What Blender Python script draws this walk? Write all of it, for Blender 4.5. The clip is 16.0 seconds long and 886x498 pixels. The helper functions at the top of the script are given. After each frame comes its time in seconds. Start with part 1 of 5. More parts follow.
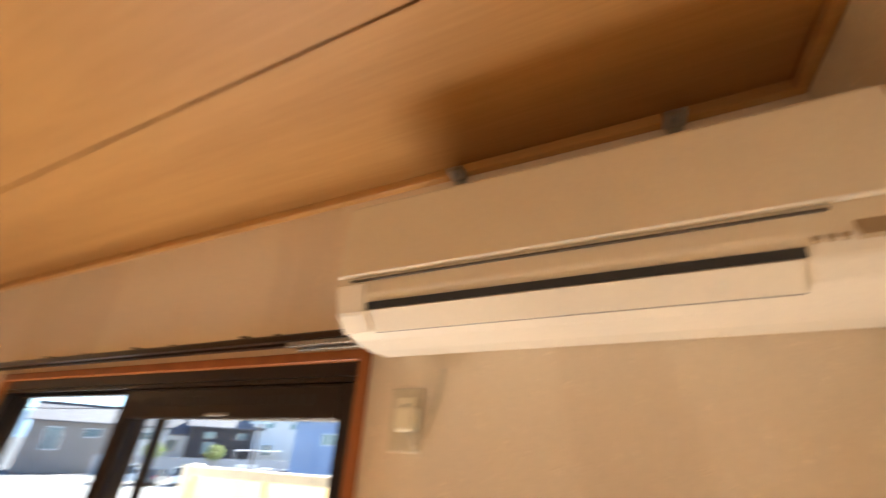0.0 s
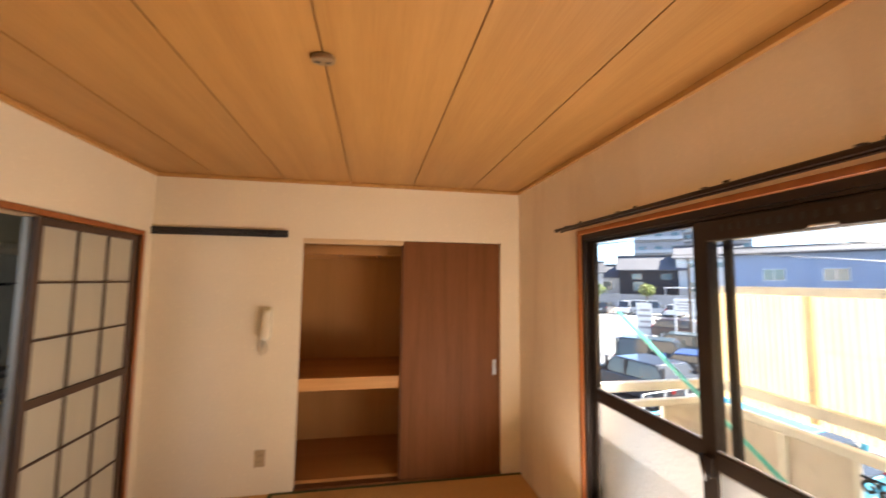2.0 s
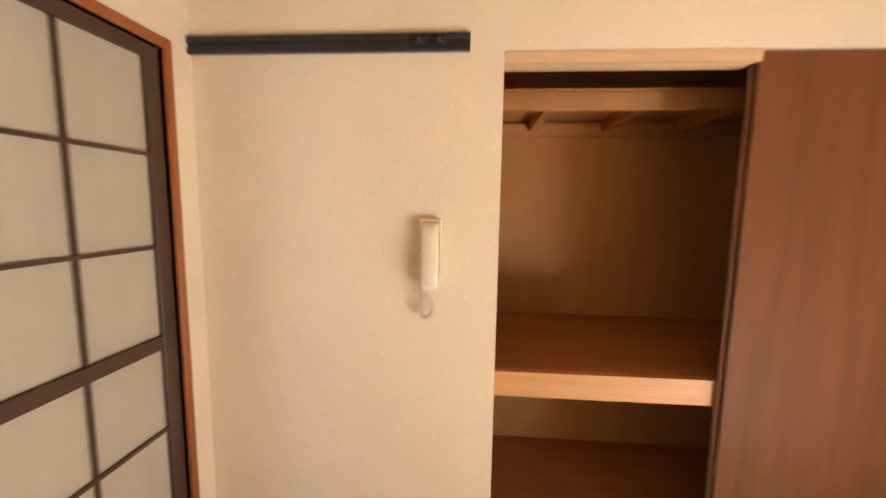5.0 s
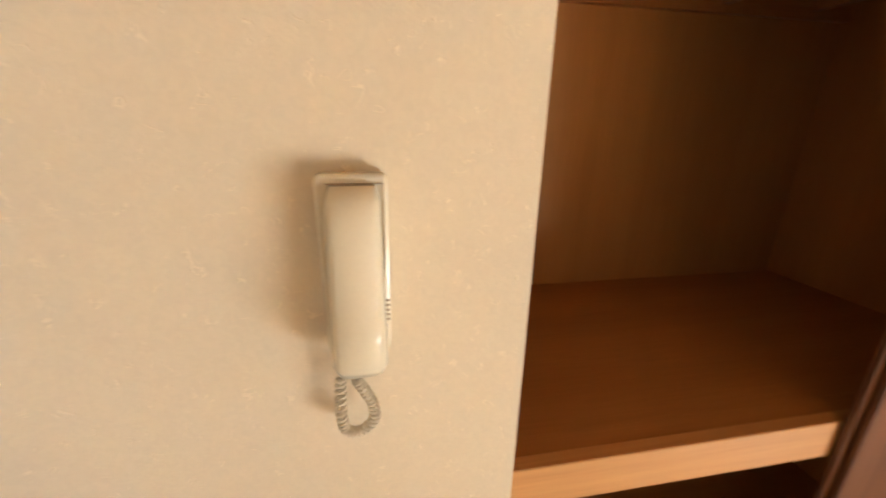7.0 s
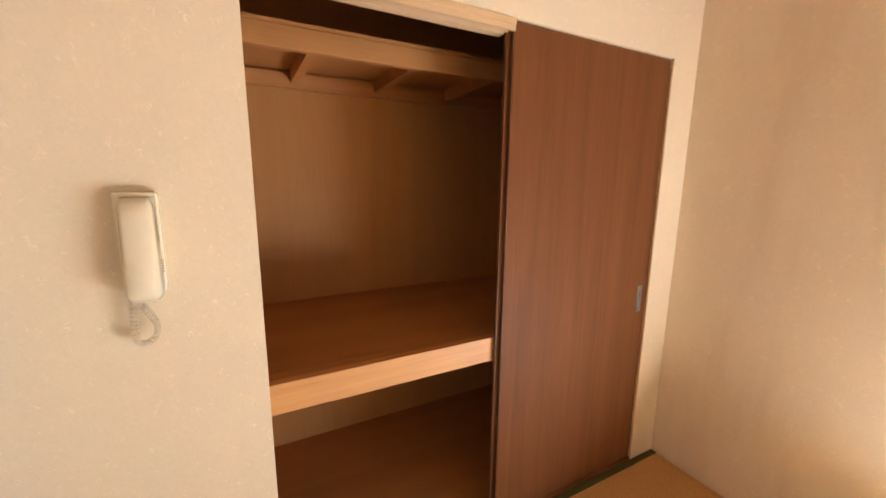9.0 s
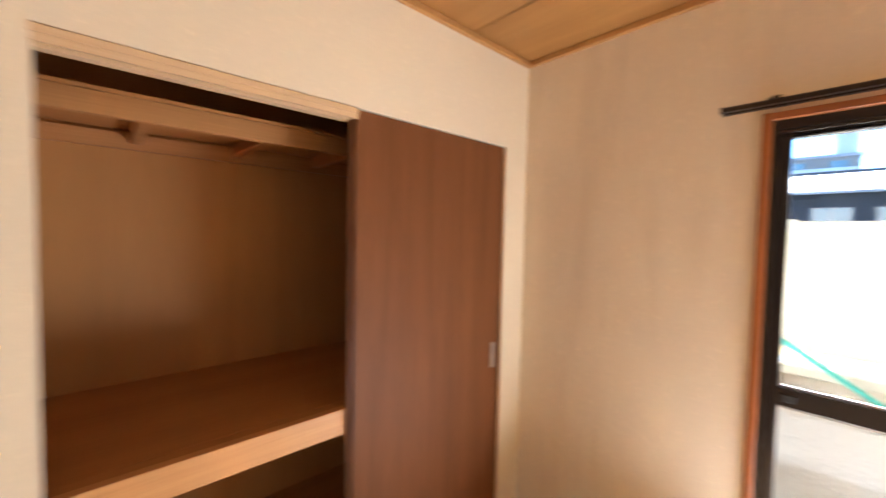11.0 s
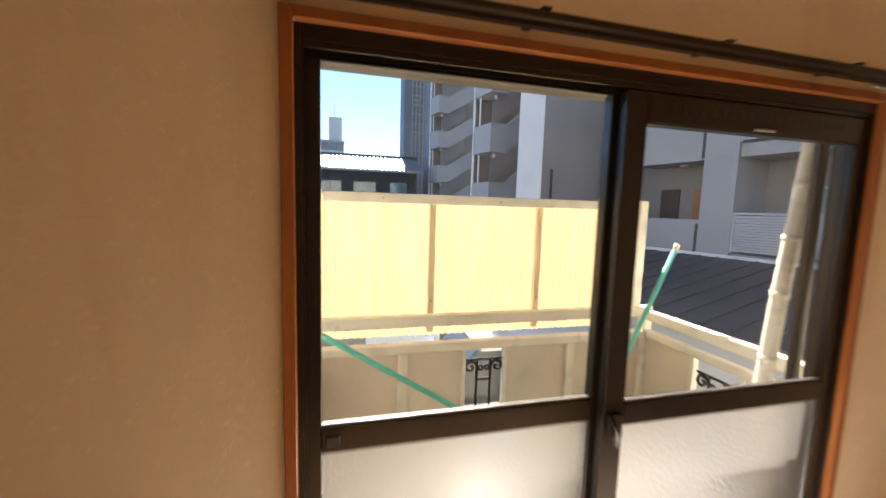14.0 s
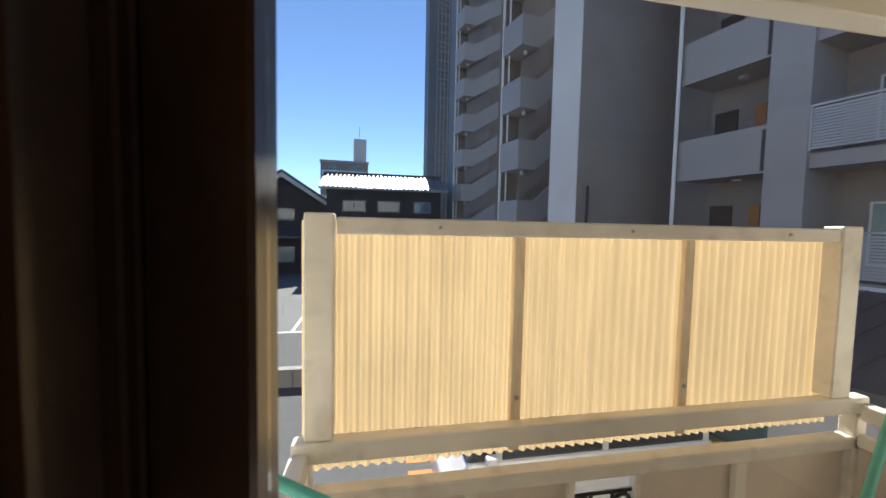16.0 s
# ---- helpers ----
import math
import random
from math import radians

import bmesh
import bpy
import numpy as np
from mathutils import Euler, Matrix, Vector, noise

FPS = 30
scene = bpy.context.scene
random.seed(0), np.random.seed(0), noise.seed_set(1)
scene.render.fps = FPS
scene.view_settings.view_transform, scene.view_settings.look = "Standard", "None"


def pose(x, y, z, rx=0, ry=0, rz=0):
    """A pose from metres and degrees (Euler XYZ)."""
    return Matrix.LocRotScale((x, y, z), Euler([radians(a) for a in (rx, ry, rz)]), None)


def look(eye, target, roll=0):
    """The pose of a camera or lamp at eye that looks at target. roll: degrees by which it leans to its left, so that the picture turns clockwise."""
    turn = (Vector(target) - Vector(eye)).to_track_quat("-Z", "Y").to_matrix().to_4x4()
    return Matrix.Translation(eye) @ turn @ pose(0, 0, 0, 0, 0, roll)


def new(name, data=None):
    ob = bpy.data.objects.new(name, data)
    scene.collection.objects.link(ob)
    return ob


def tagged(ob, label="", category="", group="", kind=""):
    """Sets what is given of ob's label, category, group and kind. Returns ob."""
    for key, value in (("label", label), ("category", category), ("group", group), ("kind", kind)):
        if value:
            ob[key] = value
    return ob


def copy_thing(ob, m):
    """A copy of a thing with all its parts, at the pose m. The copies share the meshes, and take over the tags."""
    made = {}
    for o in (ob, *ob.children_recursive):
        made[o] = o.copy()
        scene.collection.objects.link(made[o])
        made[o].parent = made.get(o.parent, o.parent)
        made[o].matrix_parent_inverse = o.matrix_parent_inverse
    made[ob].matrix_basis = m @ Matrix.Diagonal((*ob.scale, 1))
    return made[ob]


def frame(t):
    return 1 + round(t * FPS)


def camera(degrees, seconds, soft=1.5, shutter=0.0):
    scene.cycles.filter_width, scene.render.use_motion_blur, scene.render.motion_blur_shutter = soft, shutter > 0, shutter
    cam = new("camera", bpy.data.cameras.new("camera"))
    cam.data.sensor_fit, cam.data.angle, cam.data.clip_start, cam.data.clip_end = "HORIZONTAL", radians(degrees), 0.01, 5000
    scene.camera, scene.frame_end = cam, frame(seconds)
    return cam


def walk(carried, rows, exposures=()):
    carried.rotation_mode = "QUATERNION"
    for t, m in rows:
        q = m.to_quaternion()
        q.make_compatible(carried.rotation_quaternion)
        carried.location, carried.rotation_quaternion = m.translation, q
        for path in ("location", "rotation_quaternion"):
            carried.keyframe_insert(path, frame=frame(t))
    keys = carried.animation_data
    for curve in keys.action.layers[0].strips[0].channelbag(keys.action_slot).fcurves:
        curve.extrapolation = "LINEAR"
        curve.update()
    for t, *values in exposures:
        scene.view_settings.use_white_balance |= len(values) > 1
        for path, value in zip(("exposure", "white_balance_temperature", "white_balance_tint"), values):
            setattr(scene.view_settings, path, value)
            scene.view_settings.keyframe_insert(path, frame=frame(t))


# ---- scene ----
cam = camera(98.7, 16.0, shutter=0.5)
PATH = [
    (0, (1.992, -3.092, 1.593), (3.585, -2.339, 2.539), 2.7),
    (0.5, (1.856, -3.017, 1.548), (3.188, -1.745, 2.327), 2.2),
    (1, (1.737, -2.977, 1.536), (2.853, -1.42, 2.112), 1.3),
    (1.5, (1.611, -2.956, 1.518), (2.359, -1.129, 1.837), 1.0),
    (2, (1.521, -2.957, 1.494), (1.881, -0.996, 1.66), 0.6),
    (2.5, (1.453, -2.94, 1.484), (1.506, -0.94, 1.51), 0.5),
    (3, (1.392, -2.854, 1.457), (1.279, -0.858, 1.4), 0.3),
    (5.5, (0.845, -0.807, 1.324), (0.708, 1.163, 1.006), 0.8),
    (6, (0.825, -0.519, 1.338), (0.698, 1.426, 0.889), 0.5),
    (6.5, (0.794, -0.422, 1.332), (0.864, 1.489, 0.748), 0.7),
    (7, (0.807, -0.428, 1.338), (1.158, 1.438, 0.708), 0.9),
    (7.5, (0.894, -0.53, 1.331), (1.592, 1.243, 0.722), 0.7),
    (8, (0.985, -0.707, 1.316), (1.905, 0.977, 0.75), 0.8),
    (10.5, (0.957, -1.191, 1.344), (1.839, 0.604, 1.321), 0.4),
    (11, (1.102, -1.151, 1.388), (2.446, 0.328, 1.304), 1.2),
    (11.5, (1.249, -1.147, 1.376), (2.997, -0.178, 1.306), 1.9),
    (12, (1.328, -1.074, 1.39), (3.313, -0.852, 1.297), 1.8),
    (12.5, (1.36, -1.034, 1.378), (3.34, -1.285, 1.255), 1.7),
    (13, (1.407, -1.011, 1.373), (3.342, -1.483, 1.188), 1.7),
    (13.5, (1.553, -1.007, 1.378), (3.473, -1.514, 1.139), 1.7),
    (14, (1.888, -1.041, 1.418), (3.814, -1.537, 1.207), 1.7),
    (14.5, (2.272, -0.983, 1.436), (4.185, -1.544, 1.266), 2.0),
    (15, (2.482, -1.022, 1.465), (4.386, -1.625, 1.357), 1.5),
    (15.5, (2.611, -1.040, 1.459), (4.550, -1.525, 1.375), 1.3),
    (16, (2.625, -1.023, 1.460), (4.585, -1.404, 1.343), 1.2),
]
walk(cam, [(t, look(eye, target, roll)) for t, eye, target, roll in PATH],
     exposures=[(0, 3.0, 6300, 10), (1, 2.9, 6000, 8), (1.5, 2.85, 6300, 10), (3, 2.95, 7400, 24), (3.4, 2.95, 7400, 24), (5.5, 3.6, 5700, 6), (7, 3.45, 5800, 4), (8, 3.6, 5850, 8), (10.5, 3.45, 5300, 8), (11.5, 3.42, 5700, 10), (12.5, 2.55, 6800, 14), (13.2, 2.4, 7000, 15), (14, 2.15, 6900, 12), (15, 1.65, 6600, 12), (16, 1.15, 6400, 12)])

# ---- light ----
world = bpy.data.worlds.new("sky")
scene.world = world
world.use_nodes = True
wn = world.node_tree
sky = wn.nodes.new("ShaderNodeTexSky")
sky.sky_type = "NISHITA"
sky.sun_disc = False
SUN_EL, SUN_HEAD = 45.0, -5.0            # height above the horizon; heading from +x towards +y
sky.sun_elevation = radians(SUN_EL)
sky.sun_rotation = radians(90 - SUN_HEAD)
sky.air_density, sky.dust_density, sky.ozone_density = 0.75, 0.0, 5.0
wn.nodes["Background"].inputs[1].default_value = 0.085
wn.links.new(sky.outputs[0], wn.nodes["Background"].inputs[0])
sun = new("sun", bpy.data.lights.new("sun", "SUN"))
sun.data.energy, sun.data.angle, sun.data.color = 5.0, radians(0.55), (1.0, 0.95, 0.87)
_d = Vector((math.cos(radians(SUN_EL)) * math.cos(radians(SUN_HEAD)), math.cos(radians(SUN_EL)) * math.sin(radians(SUN_HEAD)), math.sin(radians(SUN_EL))))
sun.rotation_euler = _d.to_track_quat("Z", "Y").to_euler()
sun.location = (6, 6, 12)
# added fill lamp before the window's lower panes, standing in for scattered daylight
glow = new("window_fill_lamp", bpy.data.lights.new("window_fill_lamp", "AREA"))
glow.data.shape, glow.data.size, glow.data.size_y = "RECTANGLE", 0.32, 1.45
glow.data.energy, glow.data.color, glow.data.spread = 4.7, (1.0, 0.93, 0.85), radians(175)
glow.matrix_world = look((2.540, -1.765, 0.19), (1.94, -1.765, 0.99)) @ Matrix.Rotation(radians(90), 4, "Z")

# added bluish lamp in an unseen opening, stands in for kitchen daylight
kglow = new("kitchen_fill_lamp", bpy.data.lights.new("kitchen_fill_lamp", "AREA"))
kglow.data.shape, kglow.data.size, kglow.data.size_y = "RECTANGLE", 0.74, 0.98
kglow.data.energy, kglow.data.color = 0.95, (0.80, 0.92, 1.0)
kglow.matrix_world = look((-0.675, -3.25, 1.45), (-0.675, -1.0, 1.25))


# ---- materials ----
def shade(name, color, rough=0.6, metal=0.0, vary=0.12, scale=3.0, fine=60.0, fine_amount=0.06, bump=0.05, stretch=(1, 1, 1), spec=0.5, dirt=0.0):
    """A surface with slow patches, fine grain and a little relief, at real-world size."""
    m = bpy.data.materials.new(name)
    m.use_nodes = True
    nt = m.node_tree
    p = nt.nodes["Principled BSDF"]
    co = nt.nodes.new("ShaderNodeTexCoord")
    mp = nt.nodes.new("ShaderNodeMapping")
    mp.inputs["Scale"].default_value = stretch
    nt.links.new(co.outputs["Object"], mp.inputs[0])
    a = nt.nodes.new("ShaderNodeTexNoise")
    a.inputs["Scale"].default_value, a.inputs["Detail"].default_value = scale, 4
    b = nt.nodes.new("ShaderNodeTexNoise")
    b.inputs["Scale"].default_value, b.inputs["Detail"].default_value = fine, 3
    for n in (a, b):
        nt.links.new(mp.outputs[0], n.inputs[0])

    def ranged(src, amount):
        r = nt.nodes.new("ShaderNodeMapRange")
        r.inputs["From Min"].default_value, r.inputs["From Max"].default_value = 0.3, 0.7
        r.inputs["To Min"].default_value, r.inputs["To Max"].default_value = 1 - amount, 1 + amount
        nt.links.new(src, r.inputs[0])
        return r.outputs[0]
    mul = nt.nodes.new("ShaderNodeMath")
    mul.operation = "MULTIPLY"
    nt.links.new(ranged(a.outputs[0], vary), mul.inputs[0])
    nt.links.new(ranged(b.outputs[0], fine_amount), mul.inputs[1])
    vm = nt.nodes.new("ShaderNodeVectorMath")
    vm.operation = "SCALE"
    vm.inputs[0].default_value = color
    nt.links.new(mul.outputs[0], vm.inputs["Scale"])
    out = vm.outputs[0]
    if dirt:
        c = nt.nodes.new("ShaderNodeTexNoise")
        c.inputs["Scale"].default_value, c.inputs["Detail"].default_value = scale * 2.3, 6
        nt.links.new(mp.outputs[0], c.inputs[0])
        r = nt.nodes.new("ShaderNodeMapRange")
        r.inputs["From Min"].default_value, r.inputs["From Max"].default_value = 0.52, 0.75
        r.inputs["To Max"].default_value = dirt
        nt.links.new(c.outputs[0], r.inputs[0])
        mx = nt.nodes.new("ShaderNodeMixRGB")
        mx.inputs[2].default_value = (0.16, 0.11, 0.07, 1)
        nt.links.new(r.outputs[0], mx.inputs[0])
        nt.links.new(out, mx.inputs[1])
        out = mx.outputs[0]
    nt.links.new(out, p.inputs["Base Color"])
    p.inputs["Roughness"].default_value, p.inputs["Metallic"].default_value = rough, metal
    p.inputs["Specular IOR Level"].default_value = spec
    if bump:
        bp = nt.nodes.new("ShaderNodeBump")
        bp.inputs["Strength"].default_value, bp.inputs["Distance"].default_value = bump, 0.004
        nt.links.new(b.outputs[0], bp.inputs["Height"])
        nt.links.new(bp.outputs[0], p.inputs["Normal"])
    return m


def wood(name, color, dark, rough=0.45, along="y", rings=9.0, fine=170.0, by_piece=0.0, spec=0.4):
    """Straight wood grain along one axis."""
    m = bpy.data.materials.new(name)
    m.use_nodes = True
    nt = m.node_tree
    p = nt.nodes["Principled BSDF"]
    co = nt.nodes.new("ShaderNodeTexCoord")
    mp = nt.nodes.new("ShaderNodeMapping")
    mp.inputs["Scale"].default_value = {"x": (0.04, 1, 1), "y": (1, 0.04, 1), "z": (1, 1, 0.04)}[along]
    nt.links.new(co.outputs["Object"], mp.inputs[0])
    big = nt.nodes.new("ShaderNodeTexNoise")
    big.inputs["Scale"].default_value, big.inputs["Detail"].default_value, big.inputs["Distortion"].default_value = rings, 5, 0.6
    grain = nt.nodes.new("ShaderNodeTexNoise")
    grain.inputs["Scale"].default_value, grain.inputs["Detail"].default_value = fine, 3
    for n in (big, grain):
        nt.links.new(mp.outputs[0], n.inputs[0])
    add = nt.nodes.new("ShaderNodeMath")
    add.operation = "MULTIPLY_ADD"
    add.inputs[1].default_value = 0.45
    nt.links.new(grain.outputs[0], add.inputs[0])
    nt.links.new(big.outputs[0], add.inputs[2])
    ramp = nt.nodes.new("ShaderNodeMapRange")
    ramp.inputs["From Min"].default_value, ramp.inputs["From Max"].default_value = 0.5, 0.95
    nt.links.new(add.outputs[0], ramp.inputs[0])
    mix = nt.nodes.new("ShaderNodeMixRGB")
    mix.inputs[1].default_value, mix.inputs[2].default_value = (*dark, 1), (*color, 1)
    nt.links.new(ramp.outputs[0], mix.inputs[0])
    out = mix.outputs[0]
    if by_piece:
        geo = nt.nodes.new("ShaderNodeNewGeometry")
        r = nt.nodes.new("ShaderNodeMapRange")
        r.inputs["To Min"].default_value, r.inputs["To Max"].default_value = 1 - by_piece, 1 + by_piece
        nt.links.new(geo.outputs["Random Per Island"], r.inputs[0])
        vm = nt.nodes.new("ShaderNodeVectorMath")
        vm.operation = "SCALE"
        nt.links.new(out, vm.inputs[0])
        nt.links.new(r.outputs[0], vm.inputs["Scale"])
        out = vm.outputs[0]
    nt.links.new(out, p.inputs["Base Color"])
    p.inputs["Roughness"].default_value, p.inputs["Specular IOR Level"].default_value = rough, spec
    bp = nt.nodes.new("ShaderNodeBump")
    bp.inputs["Strength"].default_value, bp.inputs["Distance"].default_value = 0.06, 0.003
    nt.links.new(grain.outputs[0], bp.inputs["Height"])
    nt.links.new(bp.outputs[0], p.inputs["Normal"])
    return m


def wallpaper(name, color, stain=0.0):
    """Cream wallpaper with pressed short fibres; stain: faint runs of damp down the wall."""
    m = bpy.data.materials.new(name)
    m.use_nodes = True
    nt = m.node_tree
    p = nt.nodes["Principled BSDF"]
    co = nt.nodes.new("ShaderNodeTexCoord")
    warp = nt.nodes.new("ShaderNodeTexNoise")
    warp.inputs["Scale"].default_value, warp.inputs["Detail"].default_value = 38, 2
    nt.links.new(co.outputs["Object"], warp.inputs[0])
    fib = nt.nodes.new("ShaderNodeTexNoise")
    fib.inputs["Scale"].default_value, fib.inputs["Detail"].default_value, fib.inputs["Distortion"].default_value = 30, 2, 1.6
    nt.links.new(co.outputs["Object"], fib.inputs[0])
    off = nt.nodes.new("ShaderNodeMath")
    off.operation, off.inputs[1].default_value = "SUBTRACT", 0.5
    nt.links.new(fib.outputs[0], off.inputs[0])
    dist = nt.nodes.new("ShaderNodeMath")
    dist.operation = "ABSOLUTE"
    nt.links.new(off.outputs[0], dist.inputs[0])
    strand = nt.nodes.new("ShaderNodeMapRange")
    strand.inputs["From Min"].default_value, strand.inputs["From Max"].default_value = 0.022, 0.006
    nt.links.new(dist.outputs[0], strand.inputs[0])
    cut = nt.nodes.new("ShaderNodeMapRange")
    cut.inputs["From Min"].default_value, cut.inputs["From Max"].default_value = 0.56, 0.62
    nt.links.new(warp.outputs[0], cut.inputs[0])
    fr = nt.nodes.new("ShaderNodeMath")
    fr.operation = "MULTIPLY"
    nt.links.new(strand.outputs[0], fr.inputs[0])
    nt.links.new(cut.outputs[0], fr.inputs[1])
    fine = nt.nodes.new("ShaderNodeTexNoise")
    fine.inputs["Scale"].default_value, fine.inputs["Detail"].default_value = 260, 2
    nt.links.new(co.outputs["Object"], fine.inputs[0])
    slow = nt.nodes.new("ShaderNodeTexNoise")
    slow.inputs["Scale"].default_value, slow.inputs["Detail"].default_value = 1.3, 4
    nt.links.new(co.outputs["Object"], slow.inputs[0])
    r = nt.nodes.new("ShaderNodeMapRange")
    r.inputs["From Min"].default_value, r.inputs["From Max"].default_value = 0.3, 0.7
    r.inputs["To Min"].default_value, r.inputs["To Max"].default_value = 0.96, 1.03
    nt.links.new(slow.outputs[0], r.inputs[0])
    vm = nt.nodes.new("ShaderNodeVectorMath")
    vm.operation = "SCALE"
    vm.inputs[0].default_value = color
    nt.links.new(r.outputs[0], vm.inputs["Scale"])
    mx = nt.nodes.new("ShaderNodeMixRGB")
    mx.inputs[2].default_value = (*[min(1, c * 1.13) for c in color], 1)
    nt.links.new(fr.outputs[0], mx.inputs[0])
    nt.links.new(vm.outputs[0], mx.inputs[1])
    fleck = nt.nodes.new("ShaderNodeTexNoise")
    fleck.inputs["Scale"].default_value, fleck.inputs["Detail"].default_value, fleck.inputs["Distortion"].default_value = 95, 4, 1.2
    nt.links.new(co.outputs["Object"], fleck.inputs[0])
    fl = nt.nodes.new("ShaderNodeMapRange")
    fl.inputs["From Min"].default_value, fl.inputs["From Max"].default_value = 0.32, 0.68
    fl.inputs["To Min"].default_value, fl.inputs["To Max"].default_value = 0.972, 1.022
    nt.links.new(fleck.outputs[0], fl.inputs[0])
    fm = nt.nodes.new("ShaderNodeVectorMath")
    fm.operation = "SCALE"
    nt.links.new(mx.outputs[0], fm.inputs[0])
    nt.links.new(fl.outputs[0], fm.inputs["Scale"])
    out = fm.outputs[0]
    if stain:
        mp = nt.nodes.new("ShaderNodeMapping")
        mp.inputs["Scale"].default_value = (1, 2.2, 0.35)
        nt.links.new(co.outputs["Object"], mp.inputs[0])
        st = nt.nodes.new("ShaderNodeTexNoise")
        st.inputs["Scale"].default_value, st.inputs["Detail"].default_value = 1.6, 5
        nt.links.new(mp.outputs[0], st.inputs[0])
        sr = nt.nodes.new("ShaderNodeMapRange")
        sr.inputs["From Min"].default_value, sr.inputs["From Max"].default_value = 0.50, 0.57
        sr.inputs["To Max"].default_value = stain
        nt.links.new(st.outputs[0], sr.inputs[0])
        sm = nt.nodes.new("ShaderNodeMixRGB")
        sm.inputs[2].default_value = (0.42, 0.27, 0.16, 1)
        nt.links.new(sr.outputs[0], sm.inputs[0])
        nt.links.new(out, sm.inputs[1])
        out = sm.outputs[0]
    nt.links.new(out, p.inputs["Base Color"])
    p.inputs["Roughness"].default_value, p.inputs["Specular IOR Level"].default_value = 0.85, 0.25
    add = nt.nodes.new("ShaderNodeMath")
    add.operation = "MULTIPLY_ADD"
    add.inputs[1].default_value = 0.5
    nt.links.new(fine.outputs[0], add.inputs[0])
    nt.links.new(fr.outputs[0], add.inputs[2])
    bp = nt.nodes.new("ShaderNodeBump")
    bp.inputs["Strength"].default_value, bp.inputs["Distance"].default_value = 0.42, 0.0022
    nt.links.new(add.outputs[0], bp.inputs["Height"])
    nt.links.new(bp.outputs[0], p.inputs["Normal"])
    return m


def clear_glass(name, tint=(0.96, 0.98, 0.97), dim=0.0):
    m = bpy.data.materials.new(name)
    m.use_nodes = True
    nt = m.node_tree
    nt.nodes.remove(nt.nodes["Principled BSDF"])
    tr = nt.nodes.new("ShaderNodeBsdfTransparent")
    tr.inputs[0].default_value = (*tint, 1)
    gl = nt.nodes.new("ShaderNodeBsdfGlossy")
    gl.inputs["Roughness"].default_value = 0.01
    lw = nt.nodes.new("ShaderNodeLayerWeight")
    lw.inputs[0].default_value = 0.5
    pw = nt.nodes.new("ShaderNodeMath")
    pw.operation, pw.inputs[1].default_value = "POWER", 4.0
    nt.links.new(lw.outputs["Facing"], pw.inputs[0])
    fr = nt.nodes.new("ShaderNodeMath")
    fr.operation, fr.inputs[1].default_value, fr.inputs[2].default_value = "MULTIPLY_ADD", 0.55, 0.025
    nt.links.new(pw.outputs[0], fr.inputs[0])
    mx = nt.nodes.new("ShaderNodeMixShader")
    nt.links.new(fr.outputs[0], mx.inputs[0])
    nt.links.new(tr.outputs[0], mx.inputs[1])
    nt.links.new(gl.outputs[0], mx.inputs[2])
    nt.links.new(mx.outputs[0], nt.nodes["Material Output"].inputs[0])
    return m


def frosted_glass(name):
    m = bpy.data.materials.new(name)
    m.use_nodes = True
    nt = m.node_tree
    p = nt.nodes["Principled BSDF"]
    p.inputs["Base Color"].default_value = (0.80, 0.815, 0.81, 1)
    p.inputs["Transmission Weight"].default_value = 1.0
    p.inputs["Roughness"].default_value = 0.42
    p.inputs["IOR"].default_value = 1.3
    co = nt.nodes.new("ShaderNodeTexCoord")
    n = nt.nodes.new("ShaderNodeTexNoise")
    n.inputs["Scale"].default_value, n.inputs["Detail"].default_value = 70, 2
    nt.links.new(co.outputs["Object"], n.inputs[0])
    bp = nt.nodes.new("ShaderNodeBump")
    bp.inputs["Strength"].default_value, bp.inputs["Distance"].default_value = 0.5, 0.006
    nt.links.new(n.outputs[0], bp.inputs["Height"])
    nt.links.new(bp.outputs[0], p.inputs["Normal"])
    return m


def translucent(name, color, through_share=0.6, rough=0.5, streak=0.15):
    """A thin sheet that lets light through: faded plastic, screen paper."""
    m = bpy.data.materials.new(name)
    m.use_nodes = True
    nt = m.node_tree
    p = nt.nodes["Principled BSDF"]
    p.inputs["Roughness"].default_value = rough
    tr = nt.nodes.new("ShaderNodeBsdfTranslucent")
    co = nt.nodes.new("ShaderNodeTexCoord")
    mp = nt.nodes.new("ShaderNodeMapping")
    mp.inputs["Scale"].default_value = (3, 9, 1.2)
    nt.links.new(co.outputs["Object"], mp.inputs[0])
    n = nt.nodes.new("ShaderNodeTexNoise")
    n.inputs["Scale"].default_value, n.inputs["Detail"].default_value = 2.5, 6
    nt.links.new(mp.outputs[0], n.inputs[0])
    r = nt.nodes.new("ShaderNodeMapRange")
    r.inputs["From Min"].default_value, r.inputs["From Max"].default_value = 0.3, 0.7
    r.inputs["To Min"].default_value, r.inputs["To Max"].default_value = 1 - streak, 1 + streak * 0.4
    nt.links.new(n.outputs[0], r.inputs[0])
    vm = nt.nodes.new("ShaderNodeVectorMath")
    vm.operation = "SCALE"
    vm.inputs[0].default_value = color
    nt.links.new(r.outputs[0], vm.inputs["Scale"])
    nt.links.new(vm.outputs[0], tr.inputs[0])
    nt.links.new(vm.outputs[0], p.inputs["Base Color"])
    mx = nt.nodes.new("ShaderNodeMixShader")
    mx.inputs[0].default_value = through_share
    nt.links.new(p.outputs[0], mx.inputs[1])
    nt.links.new(tr.outputs[0], mx.inputs[2])
    nt.links.new(mx.outputs[0], nt.nodes["Material Output"].inputs[0])
    return m


